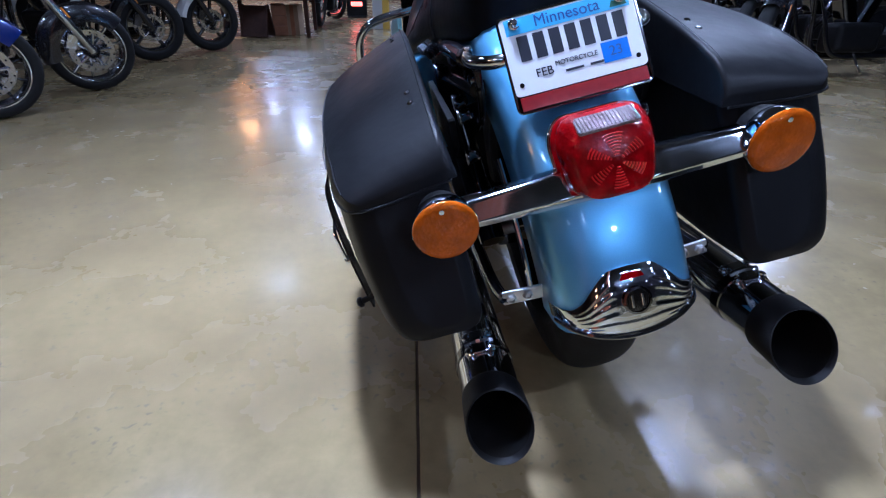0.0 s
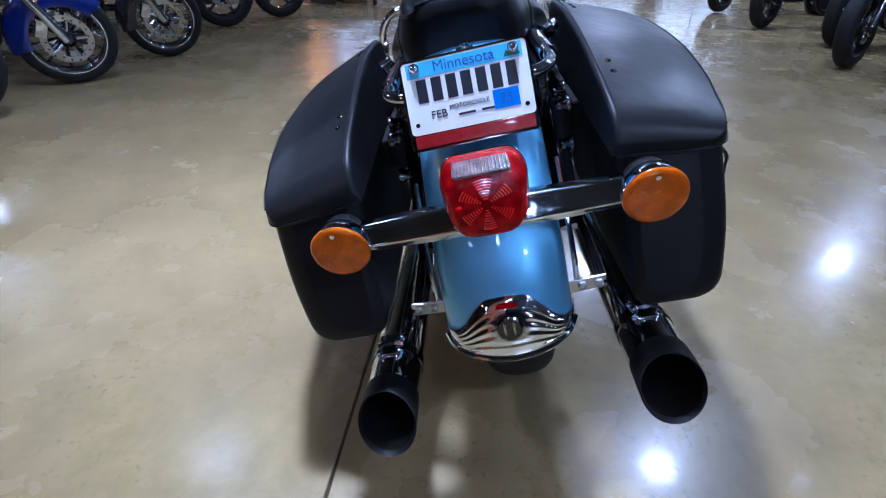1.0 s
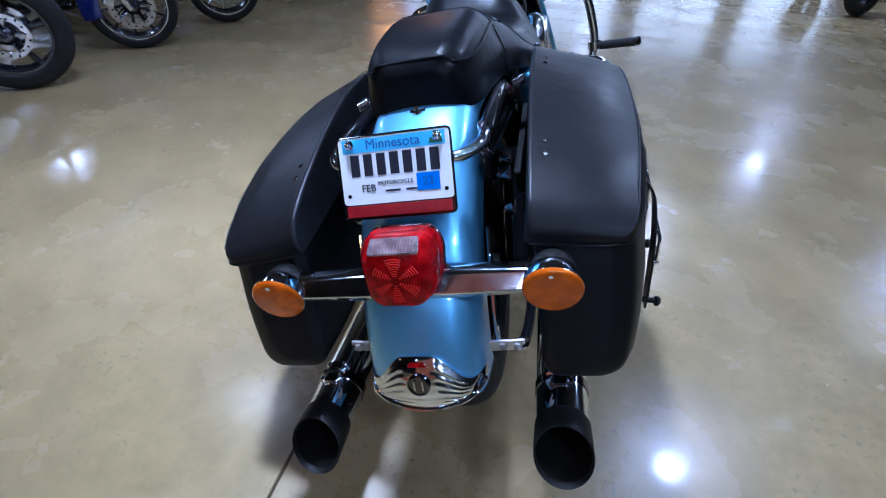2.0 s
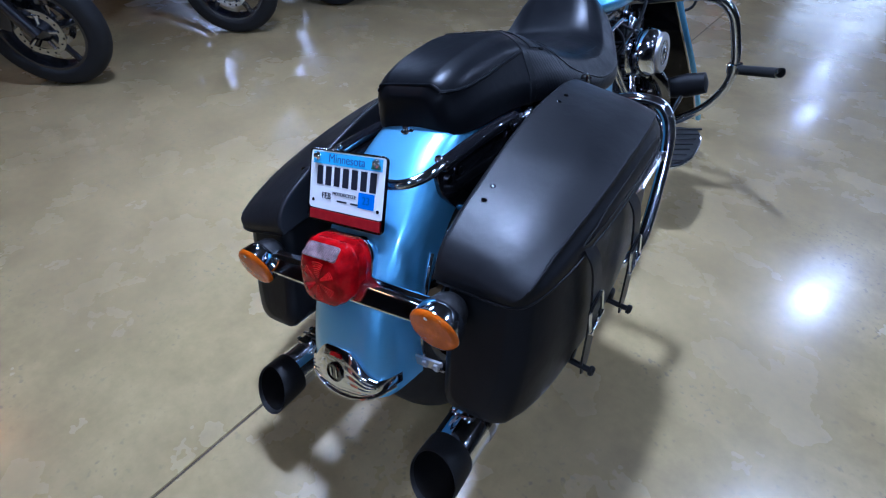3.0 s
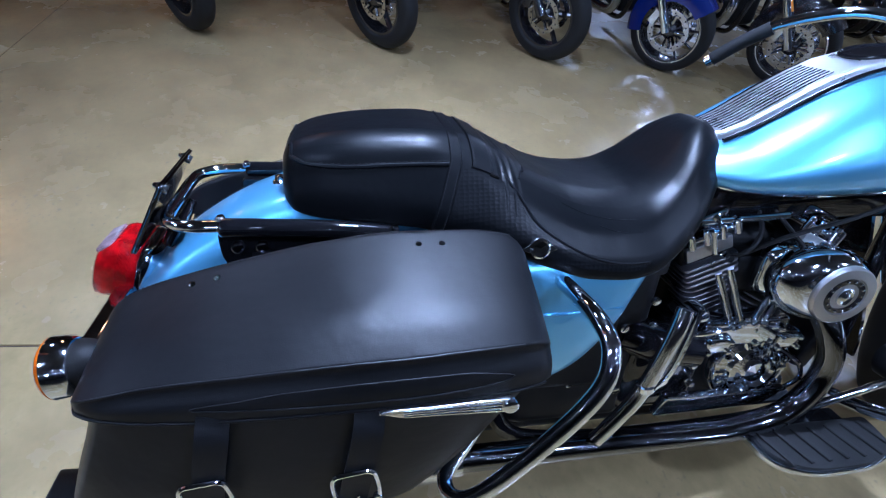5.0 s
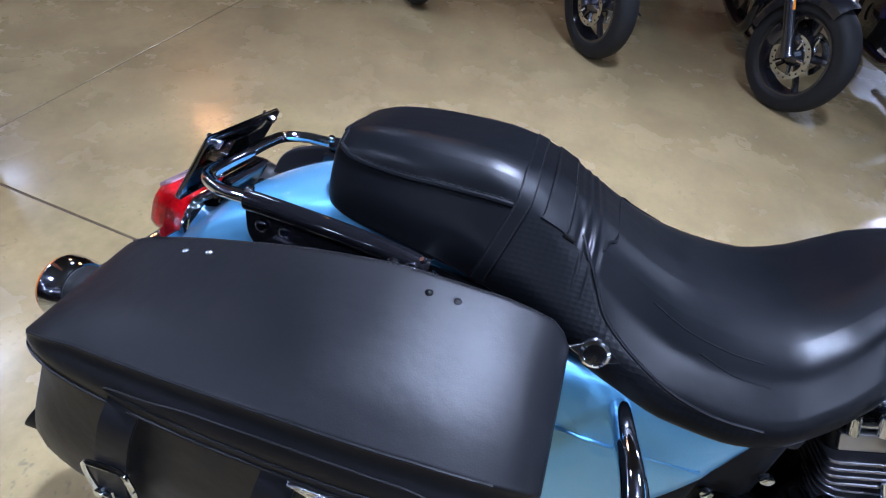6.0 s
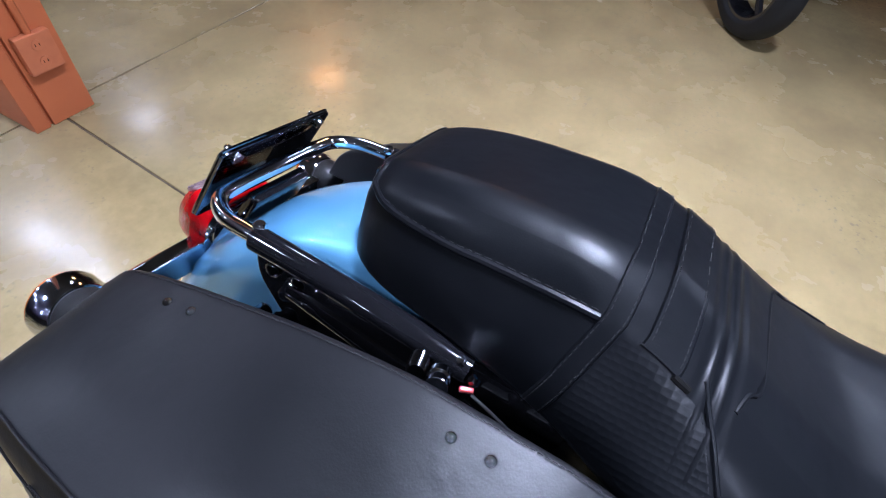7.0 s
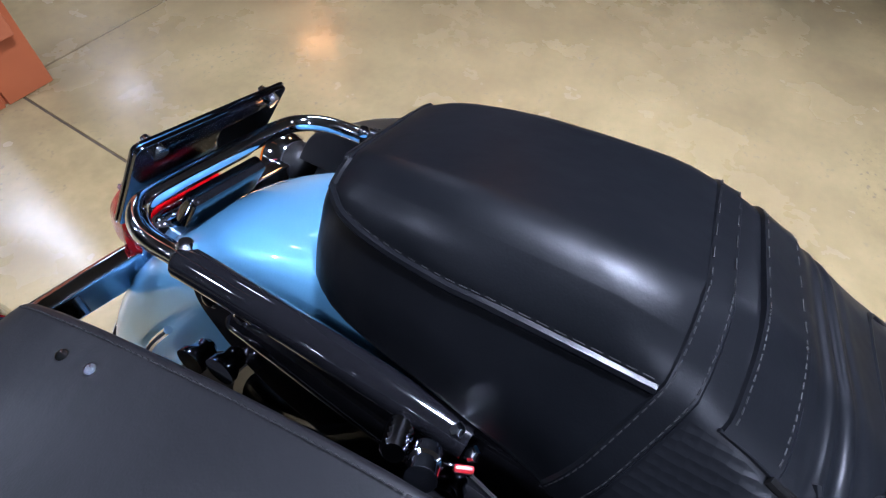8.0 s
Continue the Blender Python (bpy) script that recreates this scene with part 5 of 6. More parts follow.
for cy, lean in ((1.01, 1), (1.085, -1)):
    C = at(0, cy, 0.41, 22 * lean, 0, 0)
    cyl = part("cylinder", lathe([(0.045, -0.02), (0.045, 0.2)], C, n=28), BLACK_MATT, engine, "black finned cylinder")
    for k in range(9):
        o = round_poly([(-0.108, -0.053), (0.108, -0.053), (0.108, 0.053), (-0.108, 0.053)], [0.03] * 4, 4)
        part("fin", prism(o, 0.0038, C @ at(0, 0, 0.02 + k * 0.0135), bevel=0.0008, seg=1), FIN, cyl)
    for k in range(4):
        o = round_poly([(-0.118, -0.056), (0.118, -0.056), (0.118, 0.056), (-0.118, 0.056)], [0.012] * 4, 3)
        part("head_fin", prism(o, 0.0055, C @ at(0, 0, 0.152 + k * 0.0125), bevel=0.001, seg=1), FIN, cyl, "bright-edged head fin" if k == 0 else "")
    part("cylinder_head", prism(round_poly([(-0.10, -0.052), (0.10, -0.052), (0.10, 0.052), (-0.10, 0.052)], [0.015] * 4, 4), 0.095, C @ at(0, 0, 0.148), bevel=0.004), BLACK_MATT, cyl)
    part("head_face", box((0.012, 0.094, 0.030), C @ at(0.106, 0.0, 0.222), bevel=0.004), STEEL, cyl)
    flange = part("rocker_flange", prism(round_poly([(-0.112, -0.056), (0.112, -0.056), (0.112, 0.056), (-0.112, 0.056)], [0.02] * 4, 4), 0.010, C @ at(0, lean * 0.012, 0.245), bevel=0.004, seg=3), CHROME, cyl, "polished rocker flange")
    part("rocker_box", prism(round_poly([(-0.10, -0.048), (0.10, -0.048), (0.10, 0.048), (-0.10, 0.048)], [0.03] * 4, 5), 0.030, C @ at(0, lean * 0.012, 0.255), bevel=0.010, seg=3), DARK_CHROME, cyl, "smoked chrome rocker cover")
    for dy in (-0.046, -0.016, 0.016, 0.046):
        part("flange_bolt", lathe([(0.0075, -0.016), (0.0075, 0.010), (0.005, 0.014), (0.001, 0.015)], C @ at(0.109, dy + lean * 0.012, 0.252), n=10), CHROME, flange)
    part("rocker_stud", lathe([(0.006, -0.03), (0.006, 0.012), (0.0085, 0.014), (0.0085, 0.022), (0.004, 0.024)], C @ at(0.119, 0.004, 0.246), n=12), CHROME, flange)
    for dy in (0.010, 0.034):
        top, foot = C @ Vector((0.116, lean * dy, 0.165)), Vector((0.138, cy + lean * (dy - 0.008), 0.452))
        rod = part("pushrod_tube", tube([top, top.lerp(foot, 0.5), foot], 0.0078, n=12, per=3), CHROME, cyl, "chrome pushrod tube")
        part("collar", lathe([(0.010, 0), (0.0118, 0.003), (0.0118, 0.012), (0.010, 0.015)], Matrix.Translation(foot) @ (top - foot).to_track_quat("Z", "Y").to_matrix().to_4x4(), n=14), CHROME, rod)
    part("plug_lead", tube([C @ Vector((0.10, lean * 0.03, 0.19)), C @ Vector((0.135, lean * 0.05, 0.205)), (0.12, cy + lean * 0.005, 0.655), (0.05, cy + lean * 0.03, 0.70)], 0.0042, n=8, per=5), RUBBER, cyl, "black ignition lead")
    part("spark_plug", lathe([(0.010, 0), (0.010, 0.01), (0.007, 0.012), (0.007, 0.03)], C @ at(0.098, lean * 0.03, 0.19, 0, 80, 0), n=6), CHROME, cyl)
AIR = at(0.152, 1.153, 0.560, 0, 90, 0) @ pose(0, 0, 0, 0, 0, -12)
air = part("air_cleaner", lathe([(0.05, -0.03), (0.082, -0.027), (0.092, -0.012), (0.095, 0.004), (0.0935, 0.015), (0.089, 0.025), (0.082, 0.033), (0.073, 0.040), (0.060, 0.045), (0.001, 0.046)], AIR @ Matrix.Diagonal((0.80, 0.80, 1, 1)), n=64, sy=1.55), CHROME, bike, "chrome oval air cleaner cover")
badge_plate = part("face_plate", lathe([(0.060, 0.036), (0.060, 0.048), (0.057, 0.052), (0.040, 0.0535), (0.0385, 0.0505), (0.001, 0.0505)], AIR @ at(0, 0.012, 0), n=56, sy=1.18), STEEL, air, "round satin face plate")
part("face_ring", ring([(0.026, 0.0495), (0.038, 0.0495), (0.0365, 0.0525), (0.0275, 0.0525)], AIR @ at(0, 0.012, 0) @ Matrix.Diagonal((1, 1.18, 1, 1)), n=48), BLACK_GLOSS, badge_plate)
part("face_boss", lathe([(0.018, 0.050), (0.018, 0.054), (0.014, 0.056), (0.010, 0.054), (0.006, 0.057), (0.001, 0.058)], AIR @ at(0, 0.012, 0), n=32), CHROME, badge_plate)
for k in range(14):
    q = 2 * math.pi * k / 14
    part("face_rivet", lathe([(0.0028, 0.051), (0.0028, 0.0540), (0.0012, 0.0550)], AIR @ at(0.032 * math.cos(q), 0.012 + 0.0375 * math.sin(q), 0), n=8), CHROME, badge_plate)
part("air_backplate", box((0.05, 0.15, 0.11), at(0.118, 1.115, 0.572), bevel=0.03, seg=4), CHROME, air)
for dy, dz in ((-0.055, 0.03), (-0.03, 0.052), (0.0, 0.058), (0.03, 0.056), (0.055, 0.05), (-0.06, -0.01), (0.07, 0.03)):
    part("cover_screw", lathe([(0.008, -0.012), (0.008, 0.006), (0.005, 0.009)], at(0.135, 1.115 + dy, 0.572 + dz, 0, 60, 0), n=10), CHROME, air)
part("carburettor", box((0.09, 0.09, 0.09), at(0.06, 1.05, 0.55), bevel=0.015), BLACK_MATT, bike)
part("chin_cover", prism(round_poly([(0.88, 0.245), (1.22, 0.25), (1.20, 0.29), (0.90, 0.295)], [0.01] * 4, 3), 0.02, Matrix(((0, 0, 1, 0.145), (1, 0, 0, 0), (0, 1, 0, 0), (0, 0, 0, 1))), bevel=0.005), CHROME, bike)
for sx in (-1, 1):
    part("frame_tube", tube([(sx * 0.03, 1.44, 0.72), (sx * 0.06, 1.40, 0.55), (sx * 0.11, 1.34, 0.30), (sx * 0.13, 1.27, 0.20), (sx * 0.14, 1.1, 0.175), (sx * 0.14, 0.7, 0.18), (sx * 0.14, 0.55, 0.25), (sx * 0.135, 0.5, 0.5)], 0.018, per=6), BLACK_GLOSS, bike)
part("backbone", tube([(0, 1.46, 0.80), (0, 1.2, 0.74), (0, 0.8, 0.69), (0, 0.5, 0.64)], 0.035, per=5), BLACK_GLOSS, bike)
part("primary_cover", loft([[Vector((x, y, z)) for y, z in [(p.x, p.y) for p in round_poly([(0.66 + s, 0.25 + s), (1.2 - s, 0.23 + s), (1.24 - s, 0.40 - s), (0.68 + s, 0.40 - s)], [0.08] * 4, 6)]] for x, s in ((-0.11, 0), (-0.17, 0), (-0.19, 0.02))]), CHROME, bike)

# footboards
for sx in (1, -1):
    fo = round_poly([(sx * 0.195, 1.08), (sx * 0.28, 1.085), (sx * 0.318, 1.16), (sx * 0.318, 1.31), (sx * 0.285, 1.40), (sx * 0.195, 1.41)], [0.015, 0.05, 0.05, 0.05, 0.04, 0.015], 5)
    fb = part("footboard", prism(fo, 0.014, at(0, 0, 0.198), bevel=0.004), CHROME, bike, "chrome-edged rider footboard")
    inner = [(Vector((sx * 0.257, 1.245)) + (p - Vector((sx * 0.257, 1.245))) * 0.93) for p in fo]
    part("rubber_pad", prism(inner, 0.008, at(0, 0, 0.212), bevel=0.002), RUBBER, fb, "ribbed black rubber pad")
    for k in range(7):
        part("pad_rib", box((0.088, 0.010, 0.006), at(sx * 0.256, 1.115 + k * 0.043, 0.222, 0, 0, sx * 12), bevel=0.002), RUBBER, fb)
    part("board_hinge", box((0.05, 0.20, 0.02), at(sx * 0.185, 1.25, 0.205), bevel=0.005), BLACK_GLOSS, fb)
pedal = part("brake_pedal", tube([(0.17, 1.27, 0.23), (0.20, 1.34, 0.30), (0.222, 1.395, 0.355)], 0.009, n=10, per=4), CHROME, bike)
part("pedal_pad", lathe([(0.015, -0.066), (0.036, -0.060), (0.042, 0), (0.036, 0.060), (0.015, 0.066)], at(0.232, 1.40, 0.375, 0, 80, 0), n=24, sy=0.8), BLACK_MATT, pedal)

# engine guard with highway pegs
guard = part("engine_guard", tube([(0.03, 1.40, 0.665), (0.14, 1.405, 0.668), (0.25, 1.41, 0.665), (0.31, 1.412, 0.645), (0.345, 1.42, 0.60), (0.362, 1.43, 0.52), (0.368, 1.435, 0.44), (0.35, 1.43, 0.36), (0.29, 1.415, 0.29), (0.2, 1.39, 0.245), (0.11, 1.36, 0.225)], 0.0155, per=7), CHROME, bike, "chrome engine guard")
part("engine_guard", tube([(-0.03, 1.40, 0.665), (-0.14, 1.405, 0.668), (-0.25, 1.41, 0.665), (-0.31, 1.412, 0.645), (-0.345, 1.42, 0.60), (-0.362, 1.43, 0.52), (-0.368, 1.435, 0.44), (-0.35, 1.43, 0.36), (-0.29, 1.415, 0.29), (-0.2, 1.39, 0.245), (-0.11, 1.36, 0.225)], 0.0155, per=7), CHROME, bike, "chrome engine guard")
for sx in (1, -1):
    peg = part("highway_peg", tube([(sx * 0.385, 1.425, 0.422), (sx * 0.45, 1.368, 0.435), (sx * 0.51, 1.314, 0.447)], 0.0155, n=14, per=4), RUBBER, bike, "black rubber highway peg")
    part("peg_clamp", ring([(0.016, -0.016), (0.024, -0.014), (0.024, 0.014), (0.016, 0.016)], at(sx * 0.368, 1.436, 0.425), n=24), CHROME, peg)
    part("peg_joint", box((0.03, 0.03, 0.02), at(sx * 0.385, 1.425, 0.423, 0, 0, sx * 40), bevel=0.005), CHROME, peg)
    part("peg_cap", lathe([(0.0155, 0), (0.017, 0.002), (0.017, 0.008), (0.01, 0.011)], Matrix.Translation((sx * 0.508, 1.316, 0.4465)) @ Vector((sx * 0.063, -0.055, 0.012)).to_track_quat("Z", "Y").to_matrix().to_4x4(), n=20), CHROME, peg)

# leg shields: black inside, blue outside, bright edge trim
for sx in (1, -1):
    rows = [(0.735, 1.432, 0.03, 0.145), (0.66, 1.445, 0.035, 0.157), (0.60, 1.462, 0.045, 0.168), (0.50, 1.50, 0.04, 0.186), (0.40, 1.55, 0.04, 0.20), (0.30, 1.60, 0.045, 0.21), (0.20, 1.655, 0.06, 0.215), (0.13, 1.695, 0.08, 0.212)]
    rings = [[Vector((sx * a, y + 0.02, z)), Vector((sx * (a + b) / 2, y + 0.008, z)), Vector((sx * b, y, z)), Vector((sx * b, y + 0.01, z)), Vector((sx * (a + b) / 2, y + 0.018, z)), Vector((sx * a, y + 0.03, z))] for z, y, a, b in rows]
    shield = part("leg_shield", loft(rings), BLACK_GLOSS, bike, "black leg shield with blue edge")
    part("edge_panel", tube([(sx * (b + 0.008), y + 0.012, z) for z, y, a, b in rows[1:]], 0.011, n=10, per=4, squash=1.3), BLUE, shield)
    part("edge_trim", tube([(sx * (b + 0.001), y - 0.002, z) for z, y, a, b in rows[1:]], 0.0045, n=8, per=4), CHROME, shield)

# front end, steered to the left
STEER = Matrix.Translation((0, 1.55, 0.75)) @ Matrix.Rotation(radians(20), 4, Vector((0, -0.45, 0.89))) @ Matrix.Translation((0, -1.55, -0.75))
front = part("front_wheel", lathe([(0.015, -0.12), (0.015, 0.12)], STEER @ at(0, 1.86, 0.315, 0, 90, 0), n=14), CHROME, bike)
wheel(front, STEER @ at(0, 1.86, 0.315, 0, 90, 0), 0.315, 0.125, 0.205, CHROME)
ff = []
for i in range(30):
    d = 20 + i * (140 - 20) / 29
    a = radians(d)
    ring_pts = []
    for x, dz in [(-1, -0.11), (-1, -0.05), (-0.9, -0.02), (-0.5, -0.003), (0, 0), (0.5, -0.003), (0.9, -0.02), (1, -0.05), (1, -0.11), (0.97, -0.11), (0.97, -0.05), (0.88, -0.024), (0.5, -0.007), (0, -0.004), (-0.5, -0.007), (-0.88, -0.024), (-0.97, -0.05), (-0.97, -0.11)]:
        r = 0.36 + dz
        ring_pts.append(STEER @ Vector((0.09 * x, 1.86 - 0 + r * math.cos(a), 0.315 + r * math.sin(a))))
    ff.append(ring_pts)
part("front_fender", loft(ff), BLUE, bike, "light blue metallic front fender")
for sx in (-1, 1):
    part("fork_leg", tube([STEER @ Vector((sx * 0.115, 1.86, 0.30)), STEER @ Vector((sx * 0.115, 1.7, 0.56)), STEER @ Vector((sx * 0.115, 1.5, 0.93))], 0.027, per=4), CHROME, bike)
part("headlamp_nacelle", lathe([(0.06, -0.16), (0.10, -0.10), (0.115, 0.0), (0.115, 0.06), (0.10, 0.075), (0.001, 0.085)], STEER @ at(0, 1.58, 0.90, -85, 0, 0), n=32), CHROME, bike, "chrome headlamp nacelle")
hb = part("handlebar", tube([STEER @ Vector(v) for v in ((-0.455, 1.331, 0.960), (-0.40, 1.352, 0.997), (-0.327, 1.379, 1.036), (-0.20, 1.43, 1.056), (-0.1, 1.48, 1.03), (0, 1.5, 1.01), (0.1, 1.48, 1.03), (0.20, 1.43, 1.056), (0.327, 1.379, 1.036), (0.40, 1.352, 0.997), (0.455, 1.331, 0.960))], 0.0127, per=5), CHROME, bike)
for sx in (-1, 1):
    part("grip", tube([STEER @ Vector(v) for v in ((sx * 0.340, 1.374, 1.030), (sx * 0.40, 1.352, 0.997), (sx * 0.455, 1.331, 0.960))], 0.0165, per=4), RUBBER, hb)
    part("grip_end", tube([STEER @ Vector(v) for v in ((sx * 0.453, 1.332, 0.961), (sx * 0.459, 1.3295, 0.957), (sx * 0.465, 1.327, 0.953))], 0.0172, per=2), CHROME, hb)
part("brake_hose", tube([(0.05, 1.47, 0.80), (0.16, 1.45, 0.74), (0.22, 1.46, 0.69), (0.21, 1.47, 0.62), (0.12, 1.48, 0.60)], 0.005, n=8, per=6), RUBBER, bike)
part("side_stand", tube([(-0.13, 1.12, 0.19), (-0.20, 1.16, 0.11), (-0.26, 1.2, 0.07)], 0.012, per=4), CHROME, bike)


# ---- other motorcycles in the hall ----
def parked_bike(label, paint, bright_rim, turn=38, chrome_wheel=False):
    """Front wheel's contact at the origin, headed along +x, steered to its left."""
    e = thing("parked_motorcycle", label, "motorcycle", group="parked motorcycles")
    R = 0.29 if bright_rim else 0.315
    steer = Matrix.Rotation(radians(turn), 4, "Z")
    W = steer @ at(0, 0, R, 90, 0, 0)
    w = 0.065
    tyre = [(0.215, -w * 0.75), (0.228, -w * 0.95)]
    for k in range(13):
        q = math.pi * (k / 12 - 0.5)
        tyre.append((0.24 + (R - 0.24) * abs(math.cos(q)) ** 0.6, w * math.copysign(abs(math.sin(q)) ** 0.85, q)))
    tyre += [(0.228, w * 0.95), (0.215, w * 0.75)]
    part("tyre", ring(tyre, W, n=48), RUBBER, e)
    rim = part("rim", ring([(0.222, -w * 0.8), (0.222, w * 0.8), (0.205, w * 0.8), (0.198, 0), (0.205, -w * 0.8)], W, n=44), PARK_BLACK, e)
    if bright_rim:
        for sg in (-1, 1):
            part("rim_edge", ring([(0.226, sg * w * 0.80), (0.226, sg * w * 0.90), (0.221, sg * w * 0.97), (0.214, sg * w * 0.95), (0.210, sg * w * 0.8)], W, n=56), CHROME, rim)
    count = 10 if bright_rim else 5
    for k in range(count):
        q = 2 * math.pi * k / count
        a, b = W @ Vector((0.045 * math.cos(q), 0.045 * math.sin(q), 0)), W @ Vector((0.205 * math.cos(q + 0.1), 0.205 * math.sin(q + 0.1), 0))
        part("spoke", tube([a, (a + b) / 2, b], 0.009 if bright_rim else 0.018, n=8, per=2), PARK_BLACK if not chrome_wheel else CHROME, rim)
    part("hub", lathe([(0.03, -0.07), (0.055, -0.045), (0.055, 0.045), (0.03, 0.07)], W, n=20), PARK_BLACK, rim)
    for sg in (-1, 1):
        ro, ri = (0.146, 0.108) if bright_rim else (0.122, 0.088)
        rot = part("brake_rotor", ring([(ro, sg * 0.062), (ro, sg * 0.068), (ri, sg * 0.068), (ri, sg * 0.062)], W, n=44), ROTOR, e, "drilled steel brake disc")
        for k in range(18):
            q = 2 * math.pi * k / 18
            rd = ri + (0.011, 0.019, 0.027)[k % 3] * (ro - ri) / 0.038
            # dark discs laid on the rotor paint the shade of drilled holes
            part("drilling", lathe([(0.0055, -0.0005), (0.0055, 0.0006), (0.0005, 0.0007)], W @ at(rd * math.cos(q), rd * math.sin(q), sg * 0.0683) @ pose(0, 0, 0, 0 if sg > 0 else 180), n=8), BORE, rot, firm=False)
        for k in range(5):
            q = 2 * math.pi * k / 5
            a, b = W @ Vector((0.05 * math.cos(q), 0.05 * math.sin(q), sg * 0.06)), W @ Vector(((ri + 0.010) * math.cos(q), (ri + 0.010) * math.sin(q), sg * 0.065))
            part("carrier", tube([a, (a + b) / 2, b], 0.012, n=8, per=2), ROTOR, rot)
        c = part("caliper", box((0.07, 0.045, 0.11), steer @ at(-0.11, sg * -0.085, R + 0.09, 0, 25, 0), bevel=0.012), CHROME if bright_rim else PARK_BLACK, e)
        lower, upper = steer @ Vector((-0.0, sg * 0.095, R)), steer @ Vector((-0.30, sg * 0.095, 0.98))
        leg = part("fork_leg", tube([lower, lower.lerp(upper, 0.4), upper], lambda s: 0.03 if s < 0.55 else 0.022, n=14, per=6), CHROME if bright_rim else PARK_BLACK, e)
        part("fork_reflector", box((0.012, 0.006, 0.075), Matrix.Translation(lower.lerp(upper, 0.38) + steer.to_3x3() @ Vector((0.028, sg * 0.012, 0.012))) @ steer @ pose(0, 0, 0, 0, -25, 0), bevel=0.002), AMBER_SOLID, leg, "amber fork reflector")
    rr = []
    for i in range(22):
        a = radians((35 if bright_rim else 60) + i * (155 if bright_rim else 105) / 21)
        pr = []
        for x, dz in [(-1, -0.07), (-0.95, -0.03), (-0.6, -0.006), (0, 0), (0.6, -0.006), (0.95, -0.03), (1, -0.07), (0.96, -0.07), (0.9, -0.034), (0.6, -0.011), (0, -0.005), (-0.6, -0.011), (-0.9, -0.034), (-0.96, -0.07)]:
            r = R + 0.032 + dz * (1.8 if bright_rim else 1.0)
            pr.append(steer @ Vector((r * math.cos(a), 0.078 * x, R + r * math.sin(a))))
        rr.append(pr)
    part("front_fender", loft(rr), paint, e)
    part("crankcase", box((0.46, 0.26, 0.26), at(-0.83, 0, 0.34), bevel=0.05, seg=3), BLACK_MATT, e)
    for xx, tl in ((-0.72, 22), (-0.90, -22)):
        part("cylinder", box((0.13, 0.16, 0.32), at(xx, 0, 0.55, 0, tl, 0), bevel=0.03, seg=3), DARK_CHROME, e)
    part("cam_cover", lathe([(0.10, 0), (0.10, 0.02), (0.08, 0.035), (0.001, 0.036)], at(-0.78, -0.13, 0.36, 90, 0, 0), n=28), CHROME, e)
    part("exhaust_pipe", tube([(-0.66, -0.10, 0.55), (-0.55, -0.16, 0.42), (-0.64, -0.18, 0.24), (-1.0, -0.19, 0.2), (-1.5, -0.2, 0.21), (-1.95, -0.21, 0.24)], 0.035, per=6), CHROME if bright_rim else BLACK_GLOSS, e)
    part("frame_tube", tube([(-0.36, 0, 0.85), (-0.46, -0.06, 0.55), (-0.54, -0.1, 0.25), (-0.7, -0.12, 0.17), (-1.2, -0.12, 0.18)], 0.02, per=5), BLACK_GLOSS, e)
    part("frame_tube", tube([(-0.36, 0, 0.85), (-0.46, 0.06, 0.55), (-0.54, 0.1, 0.25), (-0.7, 0.12, 0.17), (-1.2, 0.12, 0.18)], 0.02, per=5), BLACK_GLOSS, e)
    part("fuel_tank", loft([[Vector((x, p.x, p.y)) for p in round_poly([(-0.5 * w2, zb), (0.5 * w2, zb), (w2, zb + 0.1), (0.4 * w2, zt), (-0.4 * w2, zt), (-w2, zb + 0.1)], [0.02, 0.02, 0.06, 0.05, 0.05, 0.06], 4)]
                            for x, w2, zb, zt in ((-0.36, 0.05, 0.80, 0.9), (-0.40, 0.1, 0.76, 0.95), (-0.55, 0.16, 0.72, 0.98), (-0.75, 0.16, 0.71, 0.95), (-0.9, 0.11, 0.71, 0.87), (-0.98, 0.06, 0.72, 0.8))]), paint, e)
    part("seat", loft([[Vector((x, p.x, p.y)) for p in round_poly([(-w2, zb), (w2, zb), (w2 * 0.8, zt), (-w2 * 0.8, zt)], [0.02, 0.02, 0.04, 0.04], 4)]
                       for x, w2, zb, zt in ((-0.93, 0.06, 0.70, 0.8), (-1.05, 0.13, 0.62, 0.72), (-1.2, 0.16, 0.62, 0.71), (-1.38, 0.12, 0.66, 0.79), (-1.62, 0.10, 0.70, 0.80), (-1.68, 0.07, 0.72, 0.78))]), SEAT_LEATHER, e)
    part("rear_tyre", ring(tyre, at(-1.62, 0, R, 90, 0, 0), n=40), RUBBER, e)
    part("rear_rim", lathe([(0.21, -0.05), (0.06, -0.06), (0.06, 0.06), (0.21, 0.05)], at(-1.62, 0, R, 90, 0, 0), n=28), PARK_BLACK, e)
    rr = []
    for i in range(18):
        a = radians(10 + i * 9.5)
        rr.append([Vector((-1.62 - (0.38 + dz) * math.cos(a), 0.1 * x, R + (0.38 + dz) * math.sin(a))) for x, dz in [(-1, -0.09), (-0.9, -0.02), (0, 0), (0.9, -0.02), (1, -0.09), (0.96, -0.09), (0.88, -0.025), (0, -0.006), (-0.88, -0.025), (-0.96, -0.09)]])
    part("rear_fender", loft(rr), paint, e)
    part("headlamp", lathe([(0.03, -0.10), (0.08, -0.06), (0.09, 0.02), (0.085, 0.035), (0.001, 0.045)], steer @ at(-0.18, 0, 0.92, 0, 85, 0), n=26), CHROME if bright_rim else PARK_BLACK, e)
